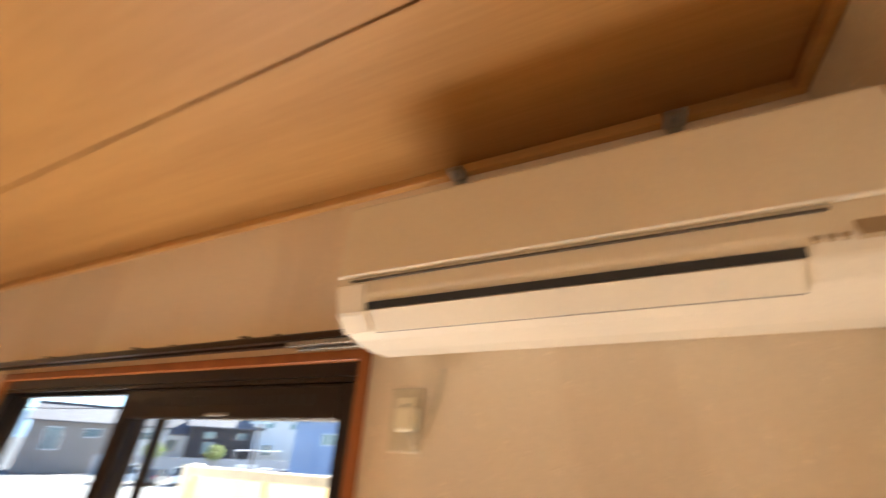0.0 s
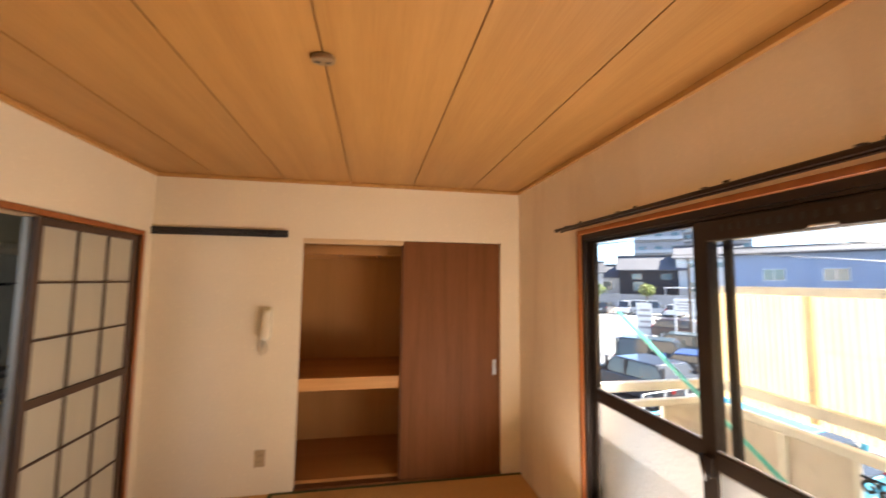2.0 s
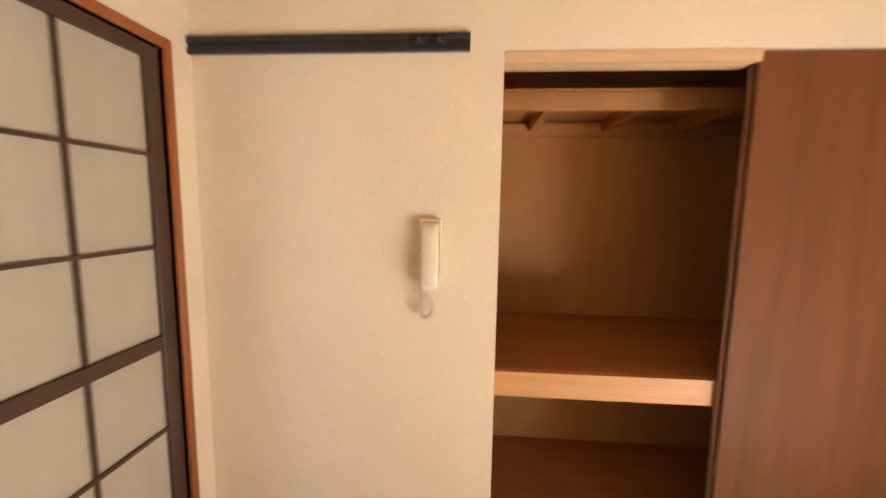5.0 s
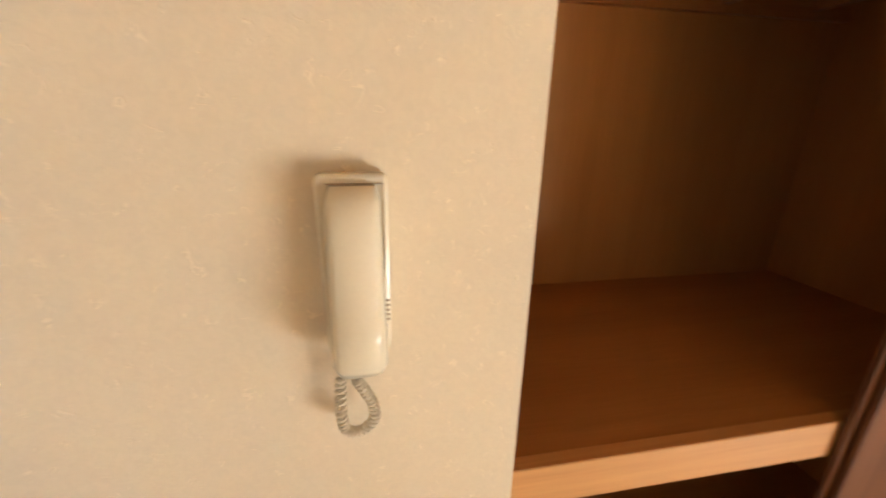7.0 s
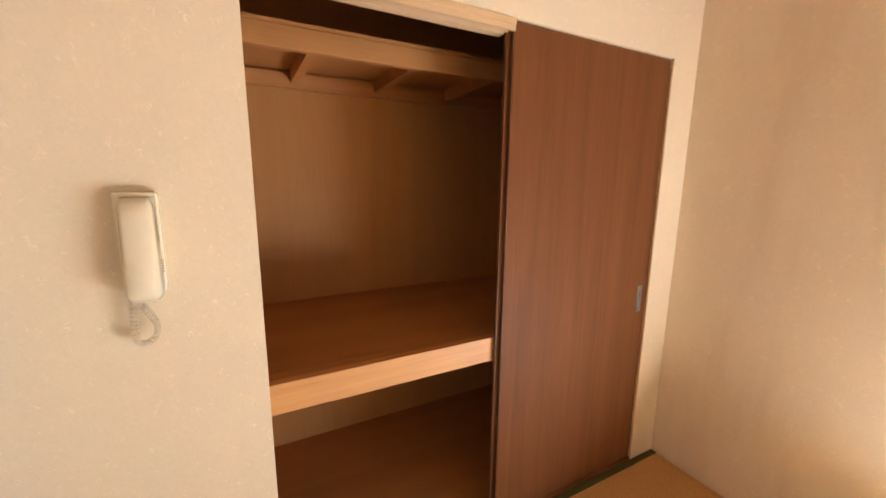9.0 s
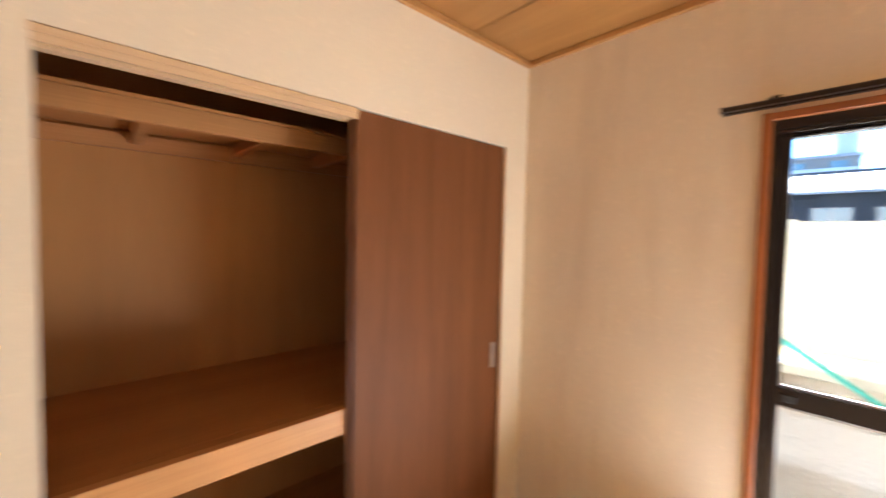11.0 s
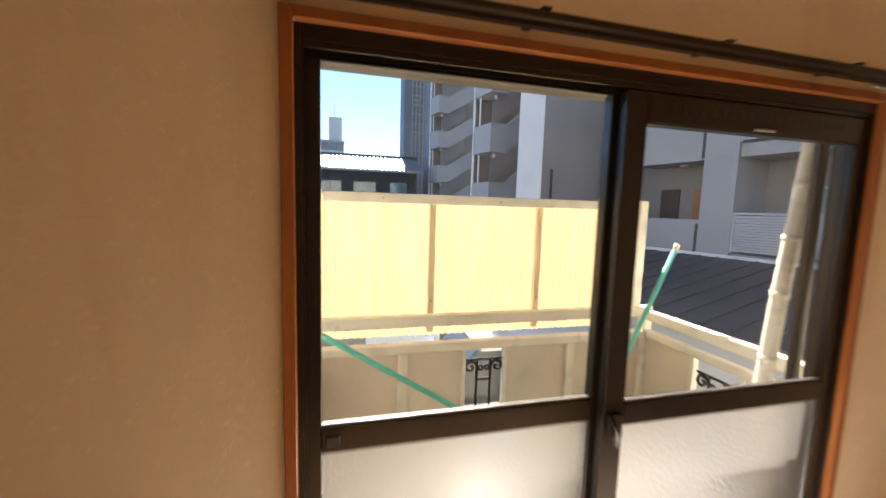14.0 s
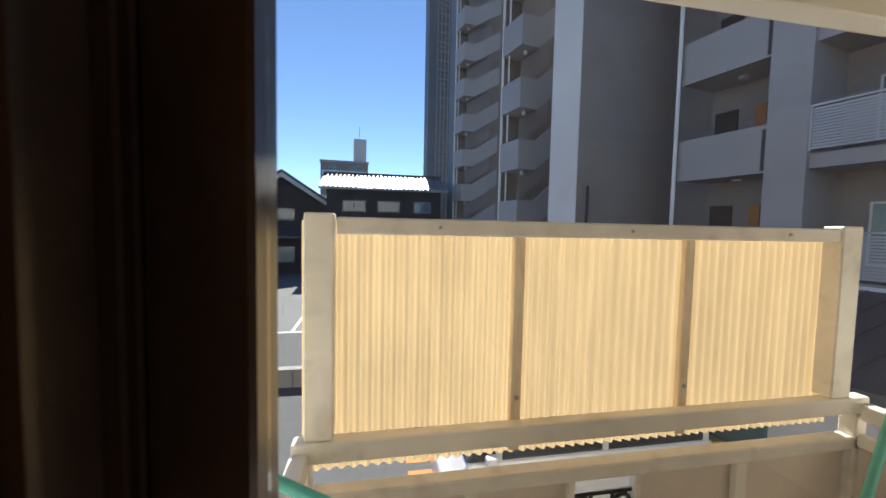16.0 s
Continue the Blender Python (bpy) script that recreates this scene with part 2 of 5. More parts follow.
M_WALL = wallpaper("cream_wallpaper", (0.80, 0.705, 0.545))
M_WALL_E = wallpaper("stained_wallpaper", (0.80, 0.69, 0.555), stain=0.12)
M_CEIL = wood("ceiling_board", (0.45, 0.235, 0.072), (0.345, 0.168, 0.046), 0.5, "y", 7.0, 150.0, by_piece=0.05)
M_GAP = shade("dark_joint", (0.12, 0.055, 0.02), 0.8)
M_MOULD = wood("moulding_wood", (0.55, 0.31, 0.11), (0.43, 0.22, 0.07), 0.45, "y", 20.0)
M_TRIM = wood("reddish_trim_wood", (0.37, 0.125, 0.034), (0.26, 0.078, 0.021), 0.35, "z", 14.0)
M_KAMOI = wood("pale_lintel_wood", (0.72, 0.53, 0.33), (0.62, 0.43, 0.24), 0.5, "x", 12.0)
M_DOOR = wood("brown_door_laminate", (0.200, 0.080, 0.028), (0.138, 0.053, 0.0175), 0.55, "z", 16.0, 240.0, spec=0.18)
M_EDGE = shade("dark_door_edge", (0.15, 0.065, 0.03), 0.5)
M_PLY = wood("closet_plywood", (0.52, 0.25, 0.080), (0.40, 0.185, 0.056), 0.55, "x", 5.0)
M_PLYW = wood("closet_panel", (0.54, 0.27, 0.086), (0.46, 0.22, 0.068), 0.6, "z", 5.0)
M_RAIL = wood("shelf_front_wood", (0.66, 0.36, 0.14), (0.53, 0.27, 0.10), 0.45, "x", 16.0)
M_TOPR = wood("top_shelf_wood", (0.55, 0.27, 0.095), (0.43, 0.20, 0.066), 0.5, "x", 16.0)
M_BRONZE = shade("bronze_aluminium", (0.030, 0.021, 0.016), 0.32, 0.45, 0.15, 5, 120, 0.1, 0.02)
M_SILVER = shade("grey_aluminium", (0.42, 0.41, 0.40), 0.4, 0.6, 0.08)
M_TATAMI = shade("tatami_straw", (0.57, 0.345, 0.135), 0.7, 0, 0.10, 2.0, 320, 0.16, 0.35, (0.15, 1, 1))
M_TATAMI2 = shade("tatami_straw_turned", (0.57, 0.345, 0.135), 0.7, 0, 0.10, 2.0, 320, 0.16, 0.35, (1, 0.15, 1))
M_HERI = shade("green_mat_binding", (0.075, 0.085, 0.022), 0.8, 0, 0.1, 8, 500, 0.3, 0.3)
M_WHITE = shade("ivory_plastic", (0.81, 0.75, 0.59), 0.2, 0, 0.03, 6, 200, 0.015, 0.0)
M_AGED = shade("aged_ivory_plate", (0.60, 0.53, 0.40), 0.4, 0, 0.06)
M_ACW = shade("aged_white_plastic", (0.82, 0.75, 0.63), 0.38, 0, 0.04, 3, 150, 0.02, 0.01)
M_BLACK = shade("black_plastic", (0.02, 0.02, 0.022), 0.45, 0, 0.1)
M_STEEL = shade("galvanised_steel", (0.45, 0.45, 0.44), 0.35, 0.9, 0.12, 20)
M_PLATE = shade("beige_plate", (0.44, 0.33, 0.20), 0.45, 0, 0.05)
M_ROSE = shade("brown_socket_plastic", (0.24, 0.155, 0.08), 0.45, 0, 0.05)
M_VENT = shade("dim_vent_plastic", (0.085, 0.07, 0.055), 0.6, 0, 0.05)
M_GLASS = clear_glass("window_glass")
M_FROST = frosted_glass("frosted_glass")
M_SHOJI = translucent("cream_screen_glass", (0.80, 0.76, 0.64), 0.5, 0.4, 0.03)
M_SHOJIF = shade("dark_brown_screen_frame", (0.075, 0.042, 0.026), 0.45, 0.1, 0.12)
M_CORR = translucent("yellowed_corrugated_plastic", (0.66, 0.50, 0.285), 0.5, 0.45, 0.14)
M_PAINT = shade("cream_painted_metal", (0.82, 0.77, 0.67), 0.5, 0, 0.08, 5, 90, 0.05, 0.05, dirt=0.30)
M_PANEL = shade("beige_balcony_panel", (0.74, 0.65, 0.55), 0.65, 0, 0.06, 4, 120, 0.05, 0.05, dirt=0.15)
M_POLE = shade("turquoise_pole", (0.10, 0.50, 0.43), 0.4, 0, 0.15, 12, 90, 0.08, 0.03)
M_IRON = shade("black_wrought_iron", (0.015, 0.015, 0.017), 0.5, 0.3)
M_SOFFIT = shade("cream_soffit", (0.78, 0.73, 0.62), 0.7, 0, 0.05, 2, 140, 0.04, 0.08)
M_CONC = shade("balcony_concrete", (0.60, 0.57, 0.52), 0.8, 0, 0.15, 5, 90, 0.1, 0.2, dirt=0.3)
M_KFLOOR = wood("dark_kitchen_floor", (0.085, 0.042, 0.022), (0.055, 0.026, 0.014), 0.35, "x", 12.0, 200, spec=0.5)
M_KWALL = shade("grey_white_wall", (0.74, 0.75, 0.71), 0.8, 0, 0.04, 2, 150, 0.05, 0.1)
M_KCAB = shade("cream_kitchen_cabinet", (0.58, 0.54, 0.42), 0.4, 0, 0.03, 3, 150, 0.02, 0.0)
M_INOX = shade("brushed_stainless", (0.26, 0.26, 0.26), 0.5, 0.6, 0.08, 6, 200, 0.1, 0.03, (1, 0.05, 1))
M_CHROME = shade("chrome", (0.75, 0.75, 0.75), 0.12, 1.0, 0.03)
M_SEAM = shade("brownish_seam", (0.42, 0.34, 0.24), 0.6)
M_CORD = shade("cream_cord", (0.72, 0.64, 0.50), 0.5, 0, 0.05)
M_CLOTH = shade("cream_pipe_wrap", (0.72, 0.67, 0.56), 0.75, 0, 0.12, 9, 60, 0.1, 0.3, dirt=0.25)


# ---- small builders ----
def box_into(bm, x0, x1, y0, y1, z0, z1):
    vs = [bm.verts.new(p) for p in ((x0, y0, z0), (x1, y0, z0), (x1, y1, z0), (x0, y1, z0), (x0, y0, z1), (x1, y0, z1), (x1, y1, z1), (x0, y1, z1))]
    for f in ((0, 3, 2, 1), (4, 5, 6, 7), (0, 1, 5, 4), (1, 2, 6, 5), (2, 3, 7, 6), (3, 0, 4, 7)):
        bm.faces.new([vs[i] for i in f])
    return bm


def box(x0, x1, y0, y1, z0, z1, bev=0.0, seg=2):
    bm = box_into(bmesh.new(), min(x0, x1), max(x0, x1), min(y0, y1), max(y0, y1), min(z0, z1), max(z0, z1))
    if bev:
        bmesh.ops.bevel(bm, geom=bm.edges[:], offset=bev, segments=seg, affect="EDGES", profile=0.5)
    return bm


def boxes(*many):
    bm = bmesh.new()
    for b in many:
        box_into(bm, min(b[0], b[1]), max(b[0], b[1]), min(b[2], b[3]), max(b[2], b[3]), min(b[4], b[5]), max(b[4], b[5]))
    return bm


def prism(profile, axis, a, b, bev=0.0, seg=2):
    """A closed outline, drawn out along one axis from a to b. axis x: (y, z); y: (x, z); z: (x, y)."""
    def at(u, v, w):
        return {"x": (w, u, v), "y": (u, w, v), "z": (u, v, w)}[axis]
    bm = bmesh.new()
    lo = [bm.verts.new(at(u, v, a)) for u, v in profile]
    hi = [bm.verts.new(at(u, v, b)) for u, v in profile]
    n = len(profile)
    bm.faces.new(lo)
    bm.faces.new(hi[::-1])
    for i in range(n):
        bm.faces.new((lo[i], hi[i], hi[(i + 1) % n], lo[(i + 1) % n]))
    bmesh.ops.recalc_face_normals(bm, faces=bm.faces)
    if bev:
        bmesh.ops.bevel(bm, geom=bm.edges[:], offset=bev, segments=seg, affect="EDGES", profile=0.5)
    return bm


def tube(points, r, sides=8, closed=False):
    """A round rod along points."""
    bm = bmesh.new()
    pts = [Vector(p) for p in points]
    rings = []
    up = Vector((0.13, 0.21, 0.97)).normalized()
    for i, p in enumerate(pts):
        d = (pts[min(i + 1, len(pts) - 1)] - pts[max(i - 1, 0)]).normalized()
        u = d.cross(up)
        if u.length < 0.1:
            u = d.cross(Vector((1, 0, 0)))
        u.normalize()
        v = d.cross(u)
        rings.append([bm.verts.new(p + r * (math.cos(2 * math.pi * k / sides) * u + math.sin(2 * math.pi * k / sides) * v)) for k in range(sides)])
    for a, b in zip(rings, rings[1:]):
        for k in range(sides):
            bm.faces.new((a[k], a[(k + 1) % sides], b[(k + 1) % sides], b[k]))
    bm.faces.new(rings[0][::-1])
    bm.faces.new(rings[-1])
    bmesh.ops.recalc_face_normals(bm, faces=bm.faces)
    return bm


def part(name, bm, material, parent=None, label="", smooth=False):
    me = bpy.data.meshes.new(name)
    bm.normal_update()
    bm.to_mesh(me)
    bm.free()
    me.materials.append(material)
    if smooth:
        for p in me.polygons:
            p.use_smooth = True
    ob = new(name, me)
    if parent:
        ob.parent = parent
    return tagged(ob, label)


def thing(name, label, category, group="", kind=""):
    return tagged(new(name), label, category, group, kind)


def structure(name, bm, material, label="", category=""):
    return tagged(part(name, bm, material), label, category, kind="structure")


# ---- the room ----
W, S, H = 2.70, -3.49, 2.235      # east wall, south wall, ceiling boards
NX0, NX1, NZ = 1.005, 2.542, 1.80  # closet opening
structure("wall_north", boxes((-0.10, NX0, 0, 0.042, -0.12, 2.45), (NX1, W + 0.095, 0, 0.042, -0.12, 2.45), (NX0, NX1, 0, 0.042, NZ, 2.45)), M_WALL, "cream fibre wallpapered wall with a closet opening", "wall")
structure("wall_south", boxes((-0.10, W + 0.095, S - 0.12, S, -0.12, 2.45)), M_WALL, "plain cream wallpapered wall", "wall")
WY0, WY1, WZ = -0.943, -2.573, 1.767   # window opening
structure("wall_east", boxes((W, W + 0.095, WY0, 0, -0.12, 2.45), (W, W + 0.095, S, WY1, -0.12, 2.45), (W, W + 0.095, WY1, WY0, WZ, 2.45), (W, W + 0.095, WY1, WY0, -0.12, 0.0)), M_WALL_E, "cream wallpapered wall with damp stains beside the window", "wall")
DY0, DY1, DZ = -0.118, -1.600, 1.776   # doorway to the kitchen
structure("wall_west", boxes((-0.10, 0, DY0, 0, -0.12, 2.45), (-0.10, 0, S, DY1, -0.12, 2.45), (-0.10, 0, DY1, DY0, DZ, 2.45)), M_WALL, "cream wallpapered wall with the kitchen doorway", "wall")

# ceiling: boards with dark joints between them
bm = bmesh.new()
edges = [0.0, 0.392, 0.866, 1.341, 1.815, 2.285, W]
for a, b in zip(edges, edges[1:]):
    g0, g1 = (0.0048 if a < 1 else 0.003), (0.0048 if b < 1 else 0.003)
    box_into(bm, a + (g0 if a else 0), b - (g1 if b < W else 0), S, 0, H, H + 0.012)
structure("ceiling", bm, M_CEIL, "wood-grain board ceiling with dark joints", "ceiling")
structure("ceiling_backing", boxes((-0.1, W + 0.095, S - 0.12, 0.12, H + 0.0125, H + 0.2)), M_GAP, "dark backing above the ceiling boards", "ceiling")
for n, b in (("trim_north", (0.0, W, -0.022, 0, 2.208, H - 0.001)), ("trim_south", (0.0, W, S, S + 0.022, 2.208, H - 0.001)),
             ("trim_east", (W - 0.022, W, S + 0.022, -0.022, 2.208, H - 0.001)), ("trim_west", (0, 0.022, S + 0.022, -0.022, 2.208, H - 0.001))):
    structure(n, box(*b, bev=0.003), M_MOULD, "brown wooden cornice under the ceiling", "cornice")

# floor slab and mats
structure("floor", boxes((-0.10, W + 0.095, S - 0.12, 0.95, -0.12, -0.045)), M_CONC, "bare sub-floor under the mats", "floor")


def tatami(x0, x1, y0, y1, along):
    t = thing("tatami_mat", "straw tatami mat with green cloth binding", "tatami mat", "tatami mats on the floor")
    part("straw", box(x0 + 0.001, x1 - 0.001, y0 + 0.001, y1 - 0.001, -0.045, 0.0, 0.004, 1), M_TATAMI if along == "x" else M_TATAMI2, t)
    if along == "x":
        strips = ((x0 + 0.001, x1 - 0.001, y0 + 0.001, y0 + 0.030), (x0 + 0.001, x1 - 0.001, y1 - 0.030, y1 - 0.001))
    else:
        strips = ((x0 + 0.001, x0 + 0.030, y0 + 0.001, y1 - 0.001), (x1 - 0.030, x1 - 0.001, y0 + 0.001, y1 - 0.001))
    for s in strips:
        part("binding", box(*s, -0.001, 0.0025), M_HERI, t, "dark green cloth binding")


HX, HY = 0.875, S / 4
tatami(0, HX, 2 * HY, 0, "y")
tatami(HX, W, HY, 0, "x")
tatami(HX, W, 2 * HY, HY, "x")
tatami(0, W - HX, 3 * HY, 2 * HY, "x")
tatami(0, W - HX, S, 3 * HY, "x")
tatami(W - HX, W, S, 2 * HY, "y")

# ---- closet ----
CB, CR = 0.82, 2.46
structure("closet_wall_back", boxes((0.55, CR + 0.2, CB, CB + 0.06, -0.045, 2.45)), M_PLYW, "brown plywood back of the closet", "wall")
structure("closet_wall_side", boxes((0.55, 0.65, 0.0425, CB, -0.045, 2.45)), M_PLYW, "brown plywood side of the closet", "wall")
structure("closet_wall_end", boxes((CR, CR + 0.2, 0.0425, CB, -0.045, 2.45)), M_PLYW, "brown plywood end of the closet", "wall")
structure("closet_ceiling", boxes((0.65, CR, 0.0425, CB, 2.30, 2.36)), M_PLYW, "plywood top of the closet", "ceiling")
structure("closet_floor", boxes((0.65, CR, 0.0735, CB, -0.045, 0.035)), M_PLY, "plywood floor of the closet", "floor")
structure("closet_sill", boxes((NX0, NX1, 0.004, 0.073, -0.045, 0.012)), M_DOOR, "dark brown sliding-door sill", "sill")
lint = thing("trim_closet_head", "pale wooden grooved head rail of the closet", "door frame", kind="structure")
for x1, y0, y1 in ((1.752, 0.001, 0.0085), (1.740, 0.0242, 0.0268), (1.738, 0.0405, 0.070)):
    part("rail", box(NX0, x1, y0, y1, NZ - 0.036, NZ - 0.0005), M_KAMOI, lint)
part("groove", box(NX0, 1.738, 0.0086, 0.0404, NZ - 0.008, NZ - 0.001), M_KAMOI, lint)
part("edge", box(NX0, 1.752, -0.004, 0.0, NZ - 0.020, NZ - 0.002, 0.001, 1), M_KAMOI, lint)
jam = thing("trim_closet_side", "slim pale wooden side post of the closet", "door frame", kind="structure")
part("post", box(NX1 - 0.006, NX1 - 0.0005, 0.001, 0.0095, 0.013, NZ - 0.037), M_KAMOI, jam)


def closet_door(x0, x1, y0, thick, label, pull):
    d = thing("closet_door", label, "sliding door", "closet doors")
    part("panel", box(x0, x1, y0, y0 + thick, 0.013, NZ - 0.003, 0.0015, 1), M_DOOR, d)
    part("edge_strip", box(x0 - 0.003, x0 - 0.0002, y0 + 0.001, y0 + thick - 0.001, 0.015, NZ - 0.012), M_EDGE, d, "dark edge strip")
    if pull:
        cx, z0, z1 = x1 - 0.046, 0.755, 0.872
        ring = boxes((cx - 0.014, cx - 0.010, y0 - 0.003, y0, z0, z1), (cx + 0.010, cx + 0.014, y0 - 0.003, y0, z0, z1), (cx - 0.010, cx + 0.010, y0 - 0.003, y0, z0, z0 + 0.005), (cx - 0.010, cx + 0.010, y0 - 0.003, y0, z1 - 0.005, z1))
        h = part("door_pull", ring, M_SILVER, d, "worn metal finger pull")
        part("recess", box(cx - 0.0095, cx + 0.0095, y0 - 0.0015, y0 - 0.0004, z0 + 0.006, z1 - 0.006), M_STEEL, h)


closet_door(1.755, NX1 - 0.007, 0.010, 0.0138, "dark brown wood-grain sliding closet door, slid shut", True)
closet_door(1.742, NX1 - 0.020, 0.027, 0.013, "dark brown sliding closet door slid open behind another", False)

sh = thing("closet_shelf", "wide wooden closet shelf with a pale front rail", "shelf")
part("board", box(0.651, CR - 0.001, 0.122, CB - 0.001, 0.740, 0.758), M_PLY, sh)
part("front_rail", box(0.651, CR - 0.001, 0.046, 0.076, 0.672, 0.763, 0.002, 1), M_RAIL, sh, "pale orange wooden front rail")
part("board_front", box(0.651, CR - 0.001, 0.0765, 0.1219, 0.740, 0.7575), M_PLY, sh)
up = thing("closet_top_shelf", "narrow wooden top shelf on cross battens", "shelf")
UY = 0.30
part("front_rail", box(0.651, CR - 0.001, UY, UY + 0.03, 1.700, 1.765, 0.002, 1), M_TOPR, up)
part("back_rail", box(0.651, CR - 0.001, CB - 0.026, CB - 0.001, 1.690, 1.750), M_TOPR, up)
part("board", box(0.651, CR - 0.001, UY + 0.001, CB - 0.001, 1.766, 1.778), M_PLY, up)
for x in (0.84, 1.20, 1.56, 1.93, 2.28):
    part("batten", box(x, x + 0.034, UY + 0.031, CB - 0.027, 1.712, 1.7655), M_TOPR, up)

# ---- kitchen doorway and paper-look glass screens ----
df = thing("door_frame_kitchen", "reddish-brown wooden frame of the kitchen doorway", "door frame", kind="structure")
part("jamb", box(-0.101, 0.012, DY0, DY0 + 0.026, -0.044, DZ + 0.030, 0.002, 1), M_TRIM, df)
part("jamb", box(-0.101, 0.012, DY1 - 0.026, DY1, -0.044, DZ + 0.030, 0.002, 1), M_TRIM, df)
part("head", box(-0.101, 0.011, DY1 + 0.0005, DY0 - 0.0005, DZ, DZ + 0.029, 0.002, 1), M_TRIM, df)
part("head_lining", box(-0.1005, -0.02, DY1 + 0.001, DY0 - 0.001, DZ - 0.0035, DZ - 0.0005), M_KAMOI, df, "pale wooden head lining")
part("threshold", box(-0.101, 0.000, DY1 + 0.0005, DY0 - 0.0005, -0.044, 0.004), M_SHOJIF, df)


def screen_door(x0, y0, y1, label, grey):
    """Lattice sliding screen; y0 south edge, y1 north edge."""
    d = thing("screen_door", label, "sliding door", "screen doors")
    x1 = x0 + 0.030
    z0, z1 = 0.006, DZ - 0.004
    g0, g1 = y0 + 0.030, y1 - 0.050
    part("stile", box(x0, x1, y0, g0, z0, z1, 0.002, 1), M_SILVER if grey else M_SHOJIF, d, "grey aluminium stile" if grey else "")
    part("stile", box(x0, x1, g1, y1, z0, z1, 0.002, 1), M_SHOJIF, d)
    part("top_rail", box(x0, x1, g0 + 0.0003, g1 - 0.0003, 1.735, z1), M_SHOJIF, d)
    part("bottom_rail", box(x0, x1, g0 + 0.0003, g1 - 0.0003, z0, 0.108), M_SHOJIF, d)
    part("middle_rail", box(x0, x1, g0 + 0.0003, g1 - 0.0003, 0.885, 0.925), M_SHOJIF, d)
    for lo, hi in ((0.108, 0.885), (0.925, 1.735)):
        p = part("pane", box(x0 + 0.011, x0 + 0.016, g0 + 0.0005, g1 - 0.0005, lo + 0.0005, hi - 0.0005), M_SHOJI, d, "milky cream pane")
        for k in (1, 2):
            y = g0 + (g1 - g0) * k / 3
            part("muntin", box(x0 + 0.017, x0 + 0.027, y - 0.005, y + 0.005, lo + 0.0005, hi - 0.0005), M_SHOJIF, d)
            z = lo + (hi - lo) * k / 3
            part("muntin", box(x0 + 0.018, x0 + 0.0265, g0 + 0.0005, g1 - 0.0005, z - 0.005, z + 0.005), M_SHOJIF, d)


screen_door(-0.038, -0.895, -0.122, "dark-framed lattice screen door with cream panes", False)
screen_door(-0.082, -0.887, -0.130, "lattice screen door slid open behind another", True)

# ---- kitchen ----
KX, KY0, KY1 = -1.24, 1.45, -3.2
structure("kitchen_floor", boxes((-1.9, -0.102, KY1, KY0, -0.12, -0.004)), M_KFLOOR, "dark brown plank-look kitchen floor", "floor")
structure("kitchen_wall_west", boxes((KX - 0.1, KX + 0.02, KY1, -0.205, -0.004, 2.35)), M_KWALL, "grey-white kitchen wall", "wall")
structure("kitchen_wall_back", boxes((KX - 0.2, KX - 0.05, -0.205, KY0, -0.004, 2.35)), M_KWALL, "grey tiled wall behind the sink", "wall")
structure("kitchen_wall_end", boxes((KX - 0.2, -0.102, KY0, KY0 + 0.1, -0.12, 2.35)), M_KWALL, "grey kitchen end wall", "wall")
# unseen opening left in the far wall to hold the added kitchen lamp
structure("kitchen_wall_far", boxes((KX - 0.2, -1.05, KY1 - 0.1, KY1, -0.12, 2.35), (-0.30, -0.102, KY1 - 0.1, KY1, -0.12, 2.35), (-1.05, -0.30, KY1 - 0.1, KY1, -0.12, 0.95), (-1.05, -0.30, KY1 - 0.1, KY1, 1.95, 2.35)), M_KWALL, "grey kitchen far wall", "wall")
structure("kitchen_wall_side", boxes((-0.10, 0, 0.0425, KY0, -0.12, 2.449)), M_KWALL, "grey kitchen side wall", "wall")
structure("kitchen_ceiling", boxes((KX - 0.2, -0.102, KY1 - 0.1, KY0 + 0.1, 2.351, 2.45)), M_KWALL, "off-white kitchen ceiling", "ceiling")
KF = -0.745
sink = thing("sink_unit", "cream kitchen sink cabinet with a stainless worktop", "sink unit")
part("body", box(KX - 0.049, KF, -0.20, 1.0, 0.10, 0.735, 0.002, 1), M_KCAB, sink)
part("end_panel", box(KX + 0.021, KF - 0.001, -0.206, -0.2005, -0.003, 0.735), M_KCAB, sink)
part("plinth", box(KX - 0.04, KF - 0.05, -0.199, 1.0, -0.003, 0.099), M_BLACK, sink, "dark recessed plinth")
for k in range(3):
    y = -0.195 + 0.395 * k
    dr = part("door", box(KF + 0.0005, KF + 0.018, y, y + 0.39, 0.11, 0.72, 0.002, 1), M_KCAB, sink)
    part("handle", box(KF + 0.0185, KF + 0.026, y + 0.05, y + 0.34, 0.685, 0.70, 0.002, 1), M_SILVER, dr, "aluminium pull strip")
wt = part("worktop", boxes((KX - 0.049, KF + 0.03, -0.21, 0.05, 0.736, 0.766), (KX - 0.049, KF + 0.03, 0.60, 1.0, 0.736, 0.766), (KX - 0.049, KX + 0.06, 0.05, 0.60, 0.736, 0.766), (KF - 0.04, KF + 0.03, 0.05, 0.60, 0.736, 0.766)), M_INOX, sink, "brushed stainless steel worktop")
part("backsplash", box(KX - 0.049, KX - 0.03, -0.205, 1.0, 0.767, 0.80), M_INOX, sink)
